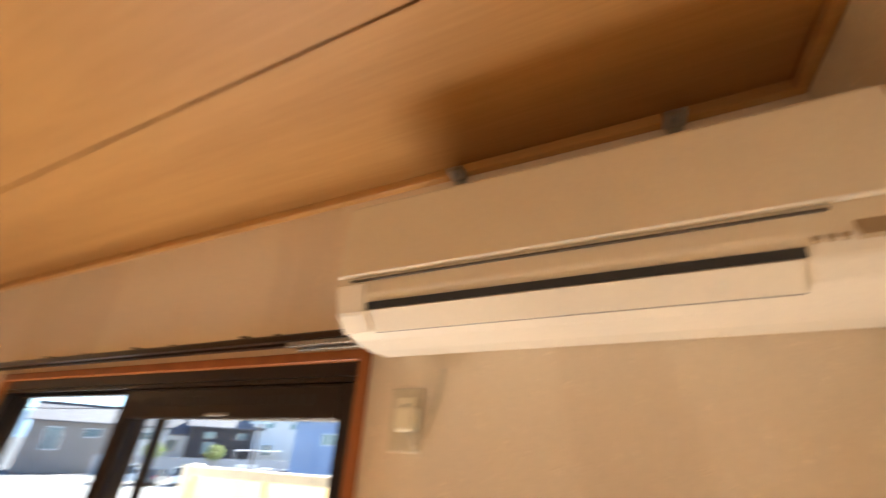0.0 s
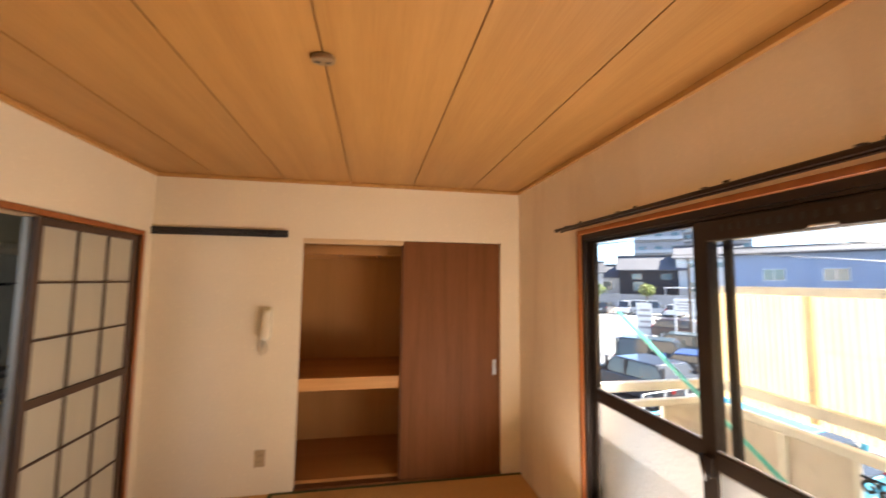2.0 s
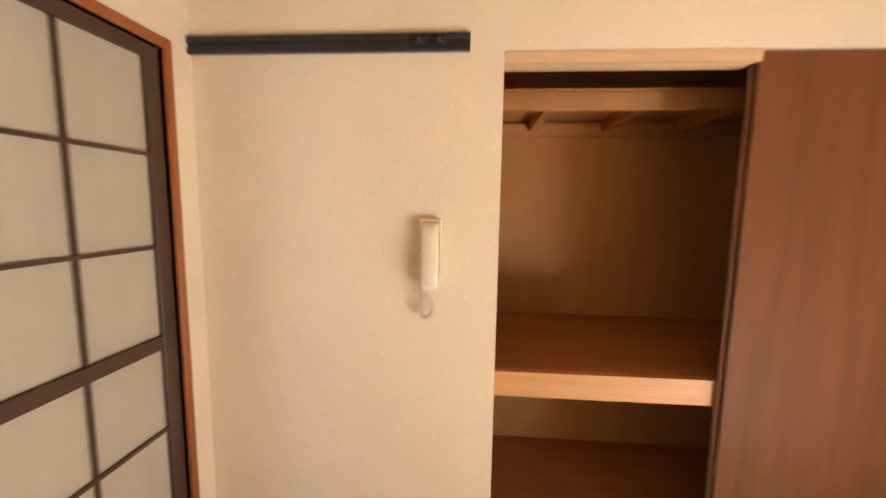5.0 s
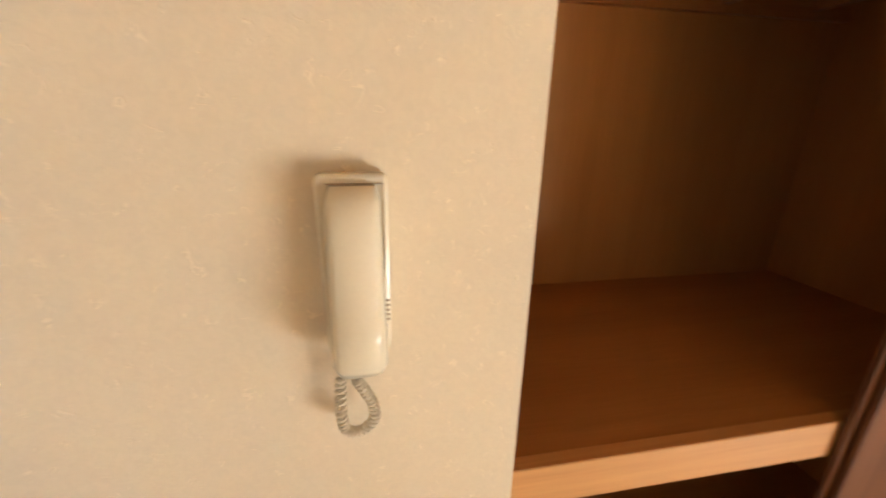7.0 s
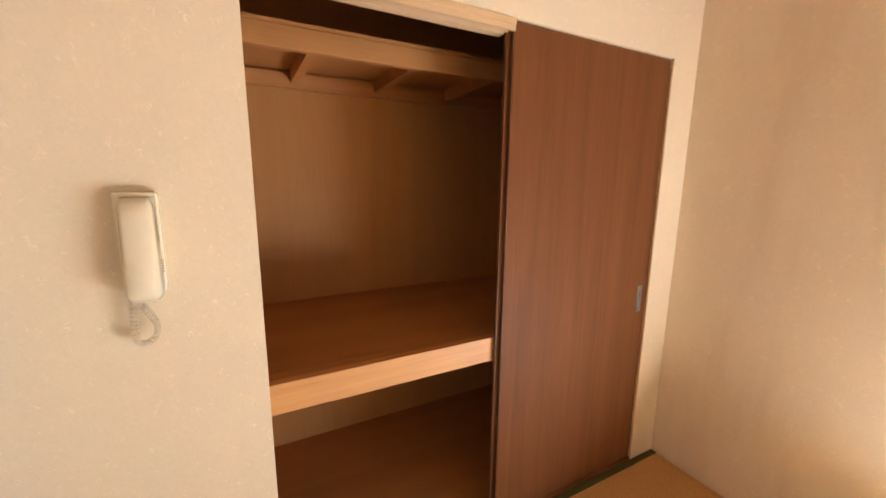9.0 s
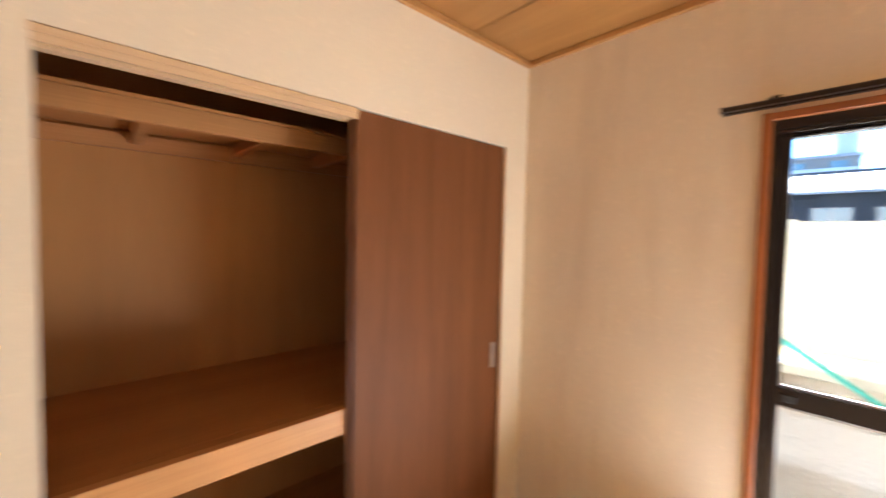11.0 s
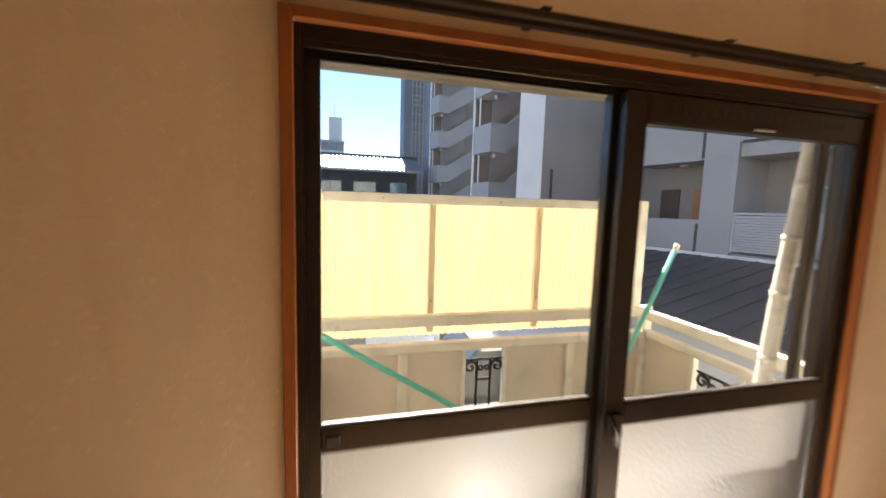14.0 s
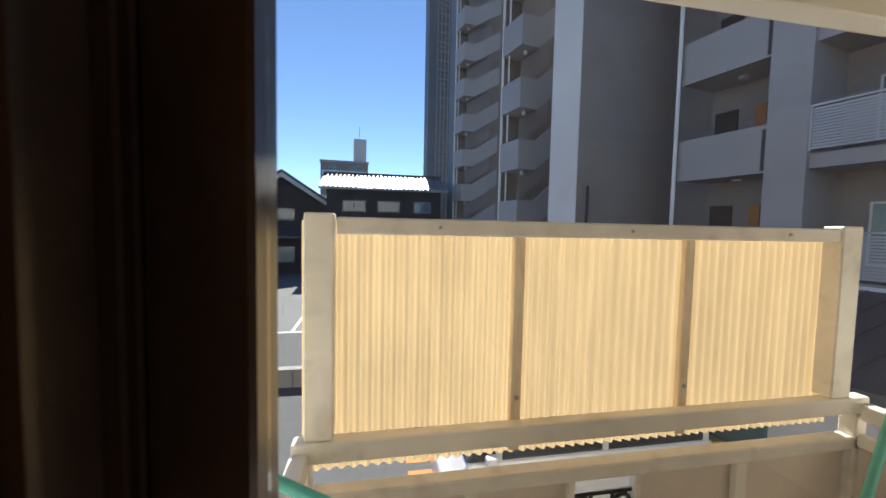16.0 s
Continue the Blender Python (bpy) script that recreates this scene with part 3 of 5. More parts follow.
part("basin", boxes((KX + 0.061, KF - 0.041, 0.051, 0.599, 0.56, 0.57), (KX + 0.0605, KX + 0.065, 0.051, 0.599, 0.571, 0.76), (KF - 0.046, KF - 0.0405, 0.051, 0.599, 0.571, 0.76), (KX + 0.066, KF - 0.047, 0.051, 0.056, 0.571, 0.76), (KX + 0.066, KF - 0.047, 0.594, 0.599, 0.571, 0.76)), M_INOX, sink)
fa = thing("kitchen_tap", "chrome wall-mounted kitchen tap with a long spout", "tap")
ft = [(KX - 0.05, 0.06, 0.93), (KX + 0.02, 0.06, 0.93), (KX + 0.04, 0.065, 0.96), (KX + 0.07, 0.08, 1.00), (KX + 0.16, 0.12, 1.01), (KX + 0.25, 0.16, 1.005), (KX + 0.27, 0.17, 0.98)]
part("spout", tube(ft, 0.010, 8), M_CHROME, fa, smooth=True)
part("body", tube([(KX - 0.03, 0.02, 0.925), (KX - 0.03, 0.16, 0.925)], 0.018, 10), M_CHROME, fa, smooth=True)
for y in (-0.02, 0.19):
    part("knob", tube([(KX - 0.03, y, 0.925), (KX + 0.02, y, 0.93)], 0.022, 10), M_CHROME, fa, smooth=True)
part("aerator", tube([(KX + 0.27, 0.17, 0.985), (KX + 0.275, 0.172, 0.94)], 0.016, 10), M_SILVER, fa, smooth=True)
wc = thing("wall_cabinet", "cream kitchen wall cabinet above the sink", "cabinet")
part("body", box(KX - 0.049, -0.93, -0.20, 1.0, 1.72, 2.349, 0.002, 1), M_KCAB, wc)
for k in range(3):
    y = -0.198 + 0.396 * k
    part("door", box(-0.9295, -0.912, y, y + 0.392, 1.73, 2.33, 0.002, 1), M_KCAB, wc)
lf = thing("cabinet_light", "white strip light under the wall cabinet, off", "lamp")
part("housing", prism([(-1.02, 1.719), (-0.92, 1.719), (-0.90, 1.68), (-0.93, 1.645), (-1.0, 1.645), (-1.02, 1.68)], "y", -0.15, 0.55, 0.004, 1), M_ACW, lf)
part("end_cap", box(-1.03, -0.895, -0.158, -0.1505, 1.64, 1.718, 0.003, 1), M_ACW, lf)
ds = thing("dish_rack", "dark wall-hung dish rack", "rack")
for k in range(6):
    x = KX - 0.02 + 0.045 * k
    part("rod", tube([(x, -0.19, 1.44), (x, 0.75, 1.44)], 0.005, 6), M_BLACK, ds)
for y in (-0.19, 0.28, 0.75):
    part("bracket", box(KX - 0.049, KX + 0.22, y - 0.006, y + 0.006, 1.426, 1.434), M_BLACK, ds)

# ---- window in the east wall ----
wf = thing("window_trim", "reddish wooden casing around the balcony window", "window frame", kind="structure")
part("side_casing", box(W - 0.012, W + 0.055, WY0 - 0.0005, WY0 + 0.025, 0.001, WZ + 0.024, 0.002, 1), M_TRIM, wf)
part("side_casing", box(W - 0.012, W + 0.055, WY1 - 0.025, WY1 + 0.0005, 0.001, WZ + 0.024, 0.002, 1), M_TRIM, wf)
part("head_casing", box(W - 0.012, W + 0.055, WY1 + 0.001, WY0 - 0.001, WZ - 0.0005, WZ + 0.023, 0.002, 1), M_TRIM, wf)
part("sill_casing", box(W - 0.004, W + 0.055, WY1 + 0.001, WY0 - 0.001, -0.004, 0.012, 0.002, 1), M_TRIM, wf)
win = thing("window_1", "dark bronze aluminium sliding balcony window", "window", kind="structure")
part("frame_side", box(W + 0.006, W + 0.094, WY0 - 0.012, WY0 - 0.0008, 0.013, WZ - 0.001), M_BRONZE, win)
part("frame_side", box(W + 0.006, W + 0.094, WY1 + 0.0008, WY1 + 0.012, 0.013, WZ - 0.001), M_BRONZE, win)
part("frame_head", box(W + 0.006, W + 0.094, WY1 + 0.0125, WY0 - 0.0125, WZ - 0.030, WZ - 0.001), M_BRONZE, win)
part("frame_sill", box(W + 0.006, W + 0.094, WY1 + 0.0125, WY0 - 0.0125, 0.013, 0.040), M_BRONZE, win)
for x in (W + 0.008, W + 0.036, W + 0.044, W + 0.088):
    part("jamb_rib", box(x, x + 0.003, WY0 - 0.0165, WY0 - 0.0122, 0.053, WZ - 0.044), M_BRONZE, win)
    part("jamb_rib", box(x, x + 0.003, WY1 + 0.0122, WY1 + 0.0165, 0.053, WZ - 0.044), M_BRONZE, win)
for x in (W + 0.012, W + 0.05, W + 0.085):
    part("track", box(x, x + 0.004, WY1 + 0.013, WY0 - 0.013, 0.0405, 0.052), M_BRONZE, win)
    part("head_lip", box(x, x + 0.004, WY1 + 0.013, WY0 - 0.013, WZ - 0.042, WZ - 0.0305), M_BRONZE, win)


def sash(x, y_n, y_s, st_n, st_s, top, vent):
    """One sliding sash: x inner face, y_n and y_s its edges, st the stile widths, top the underside of its head rail."""
    s = part("sash", box(x, x + 0.032, y_n - st_n, y_n, 0.054, WZ - 0.044, 0.002, 1), M_BRONZE, win)
    part("stile", box(x, x + 0.032, y_s, y_s + st_s, 0.054, WZ - 0.044, 0.002, 1), M_BRONZE, s)
    a, b = y_s + st_s + 0.0004, y_n - st_n - 0.0004
    part("head_rail", box(x, x + 0.032, a, b, top, WZ - 0.044, 0.0015, 1), M_BRONZE, s)
    part("middle_rail", box(x - 0.001, x + 0.033, a, b, 0.846, 0.906, 0.002, 1), M_BRONZE, s)
    part("bottom_rail", box(x, x + 0.032, a, b, 0.054, 0.115, 0.002, 1), M_BRONZE, s)
    c = part("clear_pane", box(x + 0.013, x + 0.017, a, b, 0.9065, top - 0.0005), M_GLASS, s, "clear glass pane")
    c.visible_shadow = False
    f = part("frosted_pane", box(x + 0.013, x + 0.017, a, b, 0.1155, 0.8455), M_FROST, s, "frosted patterned glass pane")
    f.visible_shadow = False
    for z0, z1 in ((0.9066, 0.914), (0.838, 0.8454)):
        part("gasket", box(x + 0.009, x + 0.012, a, b, z0, z1), M_SILVER, s, "grey glazing bead")
    if vent:
        part("vent_box", box(x - 0.006, x - 0.0005, a, b, top + 0.002, WZ - 0.05, 0.002, 1), M_BRONZE, s)
        n = 20
        for k in range(n):
            y = b - 0.07 - (b - a - 0.14) * k / (n - 1)
            part("vent_slot", box(x - 0.0075, x - 0.0062, y - 0.0055, y + 0.0055, top + 0.032, top + 0.054), M_BLACK, s)
        part("vent_knob", box(x - 0.012, x - 0.0062, (a + b) / 2 - 0.035, (a + b) / 2 + 0.035, top + 0.006, top + 0.014, 0.002, 1), M_SILVER, s)
    return s


outer = sash(W + 0.052, WY0 - 0.013, -1.752, 0.032, 0.055, 1.716, False)
inner = sash(W + 0.014, -1.712, WY1 + 0.013, 0.062, 0.040, 1.645, True)
part("corner_block", box(W + 0.046, W + 0.0515, -1.03, -0.998, 0.862, 0.888, 0.002, 1), M_BLACK, outer)
lk = part("crescent_lock", box(W + 0.002, W + 0.0138, -1.765, -1.722, 0.815, 0.885, 0.004, 2), M_BRONZE, inner)
part("lever", tube([(W - 0.004, -1.742, 0.80), (W - 0.010, -1.738, 0.845), (W - 0.004, -1.722, 0.885)], 0.006, 8), M_BRONZE, lk, smooth=True)
part("outer_track", boxes((W + 0.1005, W + 0.136, WY1 - 0.03, WY0 + 0.03, 0.030, 0.0525), (W + 0.1005, W + 0.136, WY1 - 0.03, WY0 + 0.03, WZ - 0.0425, WZ - 0.02)), M_BRONZE, win)
isc = thing("insect_screen", "dark-framed sliding insect screen outside the window", "insect screen")
part("stile", box(W + 0.108, W + 0.128, -2.575, -2.530, 0.053, WZ - 0.043, 0.002, 1), M_BRONZE, isc)
part("stile", box(W + 0.108, W + 0.128, -1.778, -1.748, 0.053, WZ - 0.043, 0.002, 1), M_BRONZE, isc)
for z0, z1 in ((0.053, 0.10), (WZ - 0.07, WZ - 0.043)):
    part("rail", box(W + 0.108, W + 0.128, -2.5295, -1.7785, z0, z1, 0.002, 1), M_BRONZE, isc)

cr = thing("curtain_rail", "dark bronze double curtain rail on the wall above the window", "curtain rail")
for x in (2.612, 2.648):
    part("track", prism([(x - 0.008, 1.795), (x + 0.008, 1.795), (x + 0.008, 1.807), (x + 0.004, 1.811), (x - 0.004, 1.811), (x - 0.008, 1.807)], "y", -2.642, -0.826), M_BRONZE, cr)
for y in (-0.95, -1.42, -1.88, -2.30):
    b = part("bracket", boxes((2.600, 2.699, y - 0.010, y + 0.010, 1.8112, 1.8145), (2.694, 2.6995, y - 0.010, y + 0.010, 1.8115, 1.845)), M_BRONZE, cr)
    part("screw", tube([(2.63, y, 1.8145), (2.63, y, 1.818)], 0.004, 6), M_STEEL, b)
for x in (2.612, 2.648):
    for y in (-0.826, -2.642):
        part("end_stop", box(x - 0.010, x + 0.010, y - 0.004, y + 0.004, 1.792, 1.813, 0.002, 1), M_BRONZE, cr)
    for k in range(12):
        y = -2.44 - 0.0145 * k
        part("runner", box(x - 0.006, x + 0.006, y - 0.005, y + 0.005, 1.782, 1.7945, 0.002, 1), M_STEEL, cr, "pale plastic curtain runner")

# ---- air conditioner ----
ac = thing("air_conditioner", "aged white wall air conditioner with an open louvre", "air conditioner")
AY0, AY1 = -3.422, -2.672
prof = [(2.699, 1.770), (2.699, 2.020), (2.515, 2.020), (2.487, 2.012), (2.472, 1.996), (2.466, 1.845), (2.468, 1.815)]
prof += [(2.478, 1.790), (2.497, 1.771), (2.530, 1.758), (2.580, 1.752), (2.64, 1.755)]
part("body", prism(prof, "y", AY0, AY1, 0.004, 2), M_ACW, ac, smooth=False)
part("front_panel", prism([(2.4655, 1.846), (2.4712, 1.994), (2.464, 1.990), (2.4595, 1.85)], "y", AY0 + 0.002, AY1 - 0.002, 0.0015, 1), M_ACW, ac)
part("panel_seam", box(2.462, 2.4665, AY0 + 0.10, AY1 - 0.03, 1.8388, 1.8414), M_VENT, ac, "fine seam under the front panel")
part("air_slot", prism([(2.4695, 1.8025), (2.4750, 1.8045), (2.4785, 1.7935), (2.4725, 1.7910)], "y", AY0 + 0.130, AY1 - 0.062), M_BLACK, ac, "dark open air slot")
part("louvre", prism([(2.4730, 1.7905), (2.4785, 1.7925), (2.5020, 1.7640), (2.4975, 1.7600)], "y", AY0 + 0.133, AY1 - 0.065, 0.001, 1), M_ACW, ac, "white louvre flap")
part("louvre_gap", prism([(2.4985, 1.7636), (2.5030, 1.7656), (2.5062, 1.7636), (2.5022, 1.7608)], "y", AY0 + 0.133, AY1 - 0.065), M_VENT, ac)
part("side_cheek", prism([(2.4615, 1.836), (2.4700, 1.838), (2.482, 1.795), (2.505, 1.768), (2.4995, 1.7600), (2.474, 1.787)], "y", AY1 - 0.060, AY1 - 0.002, 0.003, 1), M_ACW, ac)
part("display", prism([(2.4645, 1.806), (2.4675, 1.826), (2.4700, 1.826), (2.4725, 1.804)], "y", AY0 + 0.025, AY0 + 0.085), M_PLATE, ac, "grey display window")
for k in range(3):
    part("mark", prism([(2.4650, 1.806), (2.4665, 1.812), (2.4700, 1.812), (2.4690, 1.804)], "y", AY0 + 0.092 + 0.012 * k, AY0 + 0.099 + 0.012 * k), M_PLATE, ac)
for y in (-2.80, -3.27):
    b = part("hanger", boxes((2.690, 2.6995, y - 0.014, y + 0.014, 2.021, 2.2075), (2.650, 2.6895, y - 0.020, y + 0.020, 2.196, 2.2075)), M_STEEL, ac, "steel ceiling hanger")
    part("bolt", tube([(2.665, y, 2.196), (2.665, y, 2.180)], 0.006, 6), M_STEEL, b)
part("pipe_stub", tube([(2.682, AY1 + 0.001, 1.80), (2.684, AY1 + 0.012, 1.80)], 0.012, 8), M_ACW, ac)
part("back_plate", box(2.692, 2.6995, AY1 + 0.0005, AY1 + 0.012, 1.80, 2.06), M_PLATE, ac, "beige mounting plate edge")


def outlet(name, at, u, label, mat, sockets=2):
    """A wall plate 7 by 11.5 cm. u: the wall it sits on."""
    x, y, z = at
    o = thing(name, label, "wall outlet")
    if u == "y":
        part("plate", box(x - 0.035, x + 0.035, -0.008, -0.0005, z - 0.057, z + 0.057, 0.003, 2), mat, o)
        for k in range(sockets):
            zz = z + 0.022 - 0.044 * k
            sck = part("socket", box(x - 0.020, x + 0.020, -0.0095, -0.0082, zz - 0.017, zz + 0.017, 0.0005, 1), mat, o)
            for d in (-0.006, 0.006):
                part("slot", box(x + d - 0.0012, x + d + 0.0012, -0.0102, -0.0096, zz - 0.006, zz + 0.006), M_BLACK, sck)
    else:
        part("plate", box(W - 0.008, W - 0.0005, y - 0.035, y + 0.035, z - 0.057, z + 0.057, 0.003, 2), mat, o)
        for k in range(sockets):
            zz = z + 0.022 - 0.044 * k
            sck = part("socket", box(W - 0.0095, W - 0.0082, y - 0.020, y + 0.020, zz - 0.017, zz + 0.017, 0.0005, 1), M_WHITE, o)
            for d in (-0.006, 0.006):
                part("slot", box(W - 0.0102, W - 0.0096, y + d - 0.0012, y + d + 0.0012, zz - 0.006, zz + 0.006), M_BLACK, sck)
    return o


outlet("wall_outlet", (0.777, 0, 0.243), "y", "beige double wall outlet low beside the closet", M_PLATE)
outlet("wall_outlet", (W, -2.69, 0.25), "x", "ivory double wall outlet low on the wall", M_WHITE)
outlet("wall_outlet", (W, -3.17, 0.25), "x", "ivory aerial outlet low on the wall", M_WHITE, 1)
acp = outlet("power_outlet", (W, -2.698, 1.648), "x", "aged ivory power outlet with the air conditioner plug", M_AGED, 1)
plug = part("plug", box(W - 0.045, W - 0.0105, -2.732, -2.694, 1.625, 1.668, 0.006, 2), M_WHITE, acp, "white plug")
part("cord", tube([(W - 0.035, -2.725, 1.63), (W - 0.033, -2.735, 1.60), (W - 0.025, -2.748, 1.62), (W - 0.012, -2.765, 1.68), (W - 0.010, -2.775, 1.739)], 0.0045, 8), M_CORD, plug, smooth=True)
rm = thing("remote_control", "white air conditioner remote in its wall holder", "remote control")
part("holder", box(W - 0.016, W - 0.0005, -3.258, -3.200, 1.385, 1.445, 0.003, 2), M_WHITE, rm)
hs = part("handset", box(W - 0.030, W - 0.0165, -3.254, -3.204, 1.392, 1.508, 0.004, 2), M_WHITE, rm)
part("screen", box(W - 0.0312, W - 0.0302, -3.248, -3.210, 1.468, 1.497), M_PLATE, hs, "grey liquid crystal screen")
for k in range(4):
    for d in (0, 1):
        part("button", box(W - 0.0318, W - 0.0302, -3.246 + 0.02 * d, -3.231 + 0.02 * d, 1.402 + 0.014 * k, 1.411 + 0.014 * k), M_BLACK if k == 3 else M_PLATE, hs)

# ---- ceiling rose, picture rail, intercom ----
rose = thing("ceiling_rose", "beige plastic ceiling lamp socket, empty", "ceiling socket")
part("base", prism([(1.341 + 0.040 * math.cos(a) * (1.0 if abs(math.cos(a)) > 0.3 else 0.95), -1.695 + 0.026 * math.sin(a)) for a in [2 * math.pi * k / 20 for k in range(20)]], "z", H - 0.022, H - 0.001, 0.003, 1), M_ROSE, rose)
for d in (-0.017, 0.017):
    part("slot", box(1.341 + d - 0.009, 1.341 + d + 0.009, -1.699, -1.691, H - 0.0235, H - 0.0222), M_BLACK, rose)

pr = thing("picture_rail", "black metal picture rail with two hooks", "rail")
part("channel", prism([(-0.0005, 1.799), (-0.018, 1.799), (-0.018, 1.817), (-0.012, 1.819), (-0.012, 1.827), (-0.018, 1.829), (-0.018, 1.851), (-0.0005, 1.851)], "x", 0.001, 0.90), M_BLACK, pr)
for x in (0.742, 0.806):
    h = part("hook", box(x - 0.020, x + 0.020, -0.030, -0.0185, 1.812, 1.838, 0.008, 2), M_BLACK, pr)
    part("knob", tube([(x, -0.030, 1.825), (x, -0.042, 1.825)], 0.011, 10), M_BLACK, h, smooth=True)

ic = thing("intercom_handset", "ivory wall intercom with a coiled cord", "intercom")
part("base", prism([(0.753, 1.092), (0.757, 1.077), (0.823, 1.077), (0.827, 1.092), (0.828, 1.286), (0.824, 1.291), (0.756, 1.291), (0.752, 1.286)], "y", -0.026, -0.0005, 0.004, 2), M_WHITE, ic)
hb = bmesh.new()
rows = []
NZS = 14
for i in range(NZS + 1):
    f = i / NZS
    z = 1.068 + (1.280 - 1.068) * f
    dep = 0.060 + 0.012 * math.sin(math.pi * min(1, f * 1.5)) * (1 - f) + (0.006 if f < 0.35 else 0.0) - 0.014 * max(0, f - 0.8) / 0.2
    hw = 0.0298 + 0.0012 * math.cos(math.pi * f)
    if i in (0, NZS):
        hw -= 0.005
        dep -= 0.008
    ring = []
    for k in range(9):
        a = math.pi * k / 8
        c, s_ = math.cos(a), math.sin(a)
        ring.append(hb.verts.new((0.7912 - hw * math.copysign(abs(c) ** 0.45, c), -0.0275 - (dep - 0.0275) * abs(s_) ** 0.45, z)))
    rows.append(ring)
for a, b in zip(rows, rows[1:]):
    for k in range(8):
        hb.faces.new((a[k], a[k + 1], b[k + 1], b[k]))
    hb.faces.new((a[8], a[0], b[0], b[8]))
hb.faces.new(rows[0][::-1])
hb.faces.new(rows[-1])
bmesh.ops.recalc_face_normals(hb, faces=hb.faces)
ic.location = (-0.005, 0, -0.004)
hset = part("receiver", hb, M_WHITE, ic, "glossy ivory receiver", smooth=True)
part("seam", boxes((0.8222, 0.8230, -0.0275, -0.0262, 1.185, 1.2805), (0.764, 0.8234, -0.0275, -0.0262, 1.2805, 1.2817)), M_SEAM, ic, "dark seam beside the receiver")
for k in range(5):
    part("grille_slot", box(0.8205, 0.8260, -0.0272, -0.0262, 1.122 + 0.006 * k, 1.1245 + 0.006 * k), M_SEAM, ic)


def coil_along(points, r_coil, turns):
    """A helix about a smooth path."""
    P = [Vector(p) for p in points]
    seg = len(P) - 1
    n = turns * 9
    out = []
    for i in range(n + 1):
        u = i / n * seg
        k = min(int(u), seg - 1)
        f = u - k
        p0, p1, p2, p3 = P[max(k - 1, 0)], P[k], P[k + 1], P[min(k + 2, seg)]
        c = 0.5 * ((2 * p1) + (p2 - p0) * f + (2 * p0 - 5 * p1 + 4 * p2 - p3) * f * f + (3 * p1 - p0 - 3 * p2 + p3) * f ** 3)
        t = (p2 - p0).lerp(p3 - p1, f).normalized()
        sx = t.cross(Vector((0, 1, 0)))
        sx.normalize()
        sy = t.cross(sx)
        a = 2 * math.pi * i / 9
        out.append(c + r_coil * (math.cos(a) * sx + math.sin(a) * sy))
    return out


cord = [(0.765, -0.030, 1.050), (0.763, -0.030, 1.020), (0.763, -0.030, 0.990), (0.768, -0.032, 0.974), (0.784, -0.034, 0.972), (0.801, -0.035, 0.988), (0.802, -0.036, 1.012), (0.793, -0.037, 1.034), (0.784, -0.038, 1.052)]
part("coiled_cord", tube(coil_along(cord, 0.0058, 30), 0.0019, 5), M_CORD, ic, "coiled cream cord", smooth=True)
part("cord_end", tube([(0.764, -0.030, 1.055), (0.758, -0.024, 1.066), (0.762, -0.020, 1.080)], 0.0022, 6), M_CORD, ic, smooth=True)
part("cord_end", tube([(0.785, -0.038, 1.056), (0.789, -0.045, 1.064), (0.79, -0.050, 1.070)], 0.0022, 6), M_CORD, ic, smooth=True)
part("cord_loop", tube([(0.792, -0.030, 1.077), (0.802, -0.036, 1.060), (0.815, -0.034, 1.062), (0.816, -0.028, 1.079)], 0.0022, 6), M_CORD, ic, smooth=True)

# ---- balcony ----
BX0, BX1, BN, BS = 2.801, 3.65, -0.84, -2.665
structure("balcony_floor", boxes((BX0, BX1 + 0.02, BS - 0.02, BN + 0.02, -0.16, -0.02)), M_CONC, "grey concrete balcony floor", "floor")
structure("balcony_soffit", boxes((BX0, BX1, BS - 1.3, BN + 2.2, 2.26, 2.42)), M_SOFFIT, "cream underside of the balcony above", "ceiling")
structure("eave_beam", box(BX1 - 0.06, BX1 + 0.03, BS - 1.3, BN + 2.2, 2.15, 2.44, 0.006, 1), M_SOFFIT, "cream edge beam of the balcony above", "beam")
structure("house_wall", boxes((W + 0.0955, W + 0.100, -8, WY1 - 0.001, -2.7, 6), (W + 0.0955, W + 0.100, WY0 + 0.001, 6, -2.7, 6), (W + 0.0955, W + 0.100, WY1, WY0, -2.7, -0.121), (W + 0.0955, W + 0.100, WY1, WY0, 1.9, 6)), M_PANEL, "beige rendered outside wall", "wall")

bal = thing("balcony_railing", "cream painted steel balcony railing with beige panels", "railing")
FX = 3.61   # middle plane of the front railing
# front
part("hand_rail", box(FX - 0.045, FX + 0.0, BS, BN, 0.868, 0.924, 0.006, 2), M_PAINT, bal)
part("lower_beam", box(FX - 0.040, FX + 0.010, BS + 0.001, BN - 0.001, 0.742, 0.786, 0.005, 1), M_PAINT, bal)
part("foot_beam", box(FX - 0.030, FX + 0.010, BS + 0.001, BN - 0.001, -0.019, 0.04, 0.004, 1), M_PAINT, bal)
for y0, y1 in ((-0.862, -1.590), (-1.825, -2.635)):
    part("panel", box(FX - 0.012, FX - 0.004, y1, y0, 0.041, 0.741), M_PANEL, bal, "beige infill panel")
for y in (-1.30, -2.18):
    part("panel_stiffener", box(FX - 0.034, FX - 0.0125, y - 0.022, y + 0.022, 0.041, 0.741, 0.003, 1), M_PAINT, bal)
for y in (-1.600, -1.815):
    part("panel_frame", box(FX - 0.030, FX + 0.0, y - 0.010, y + 0.010, 0.041, 0.741, 0.003, 1), M_PAINT, bal)
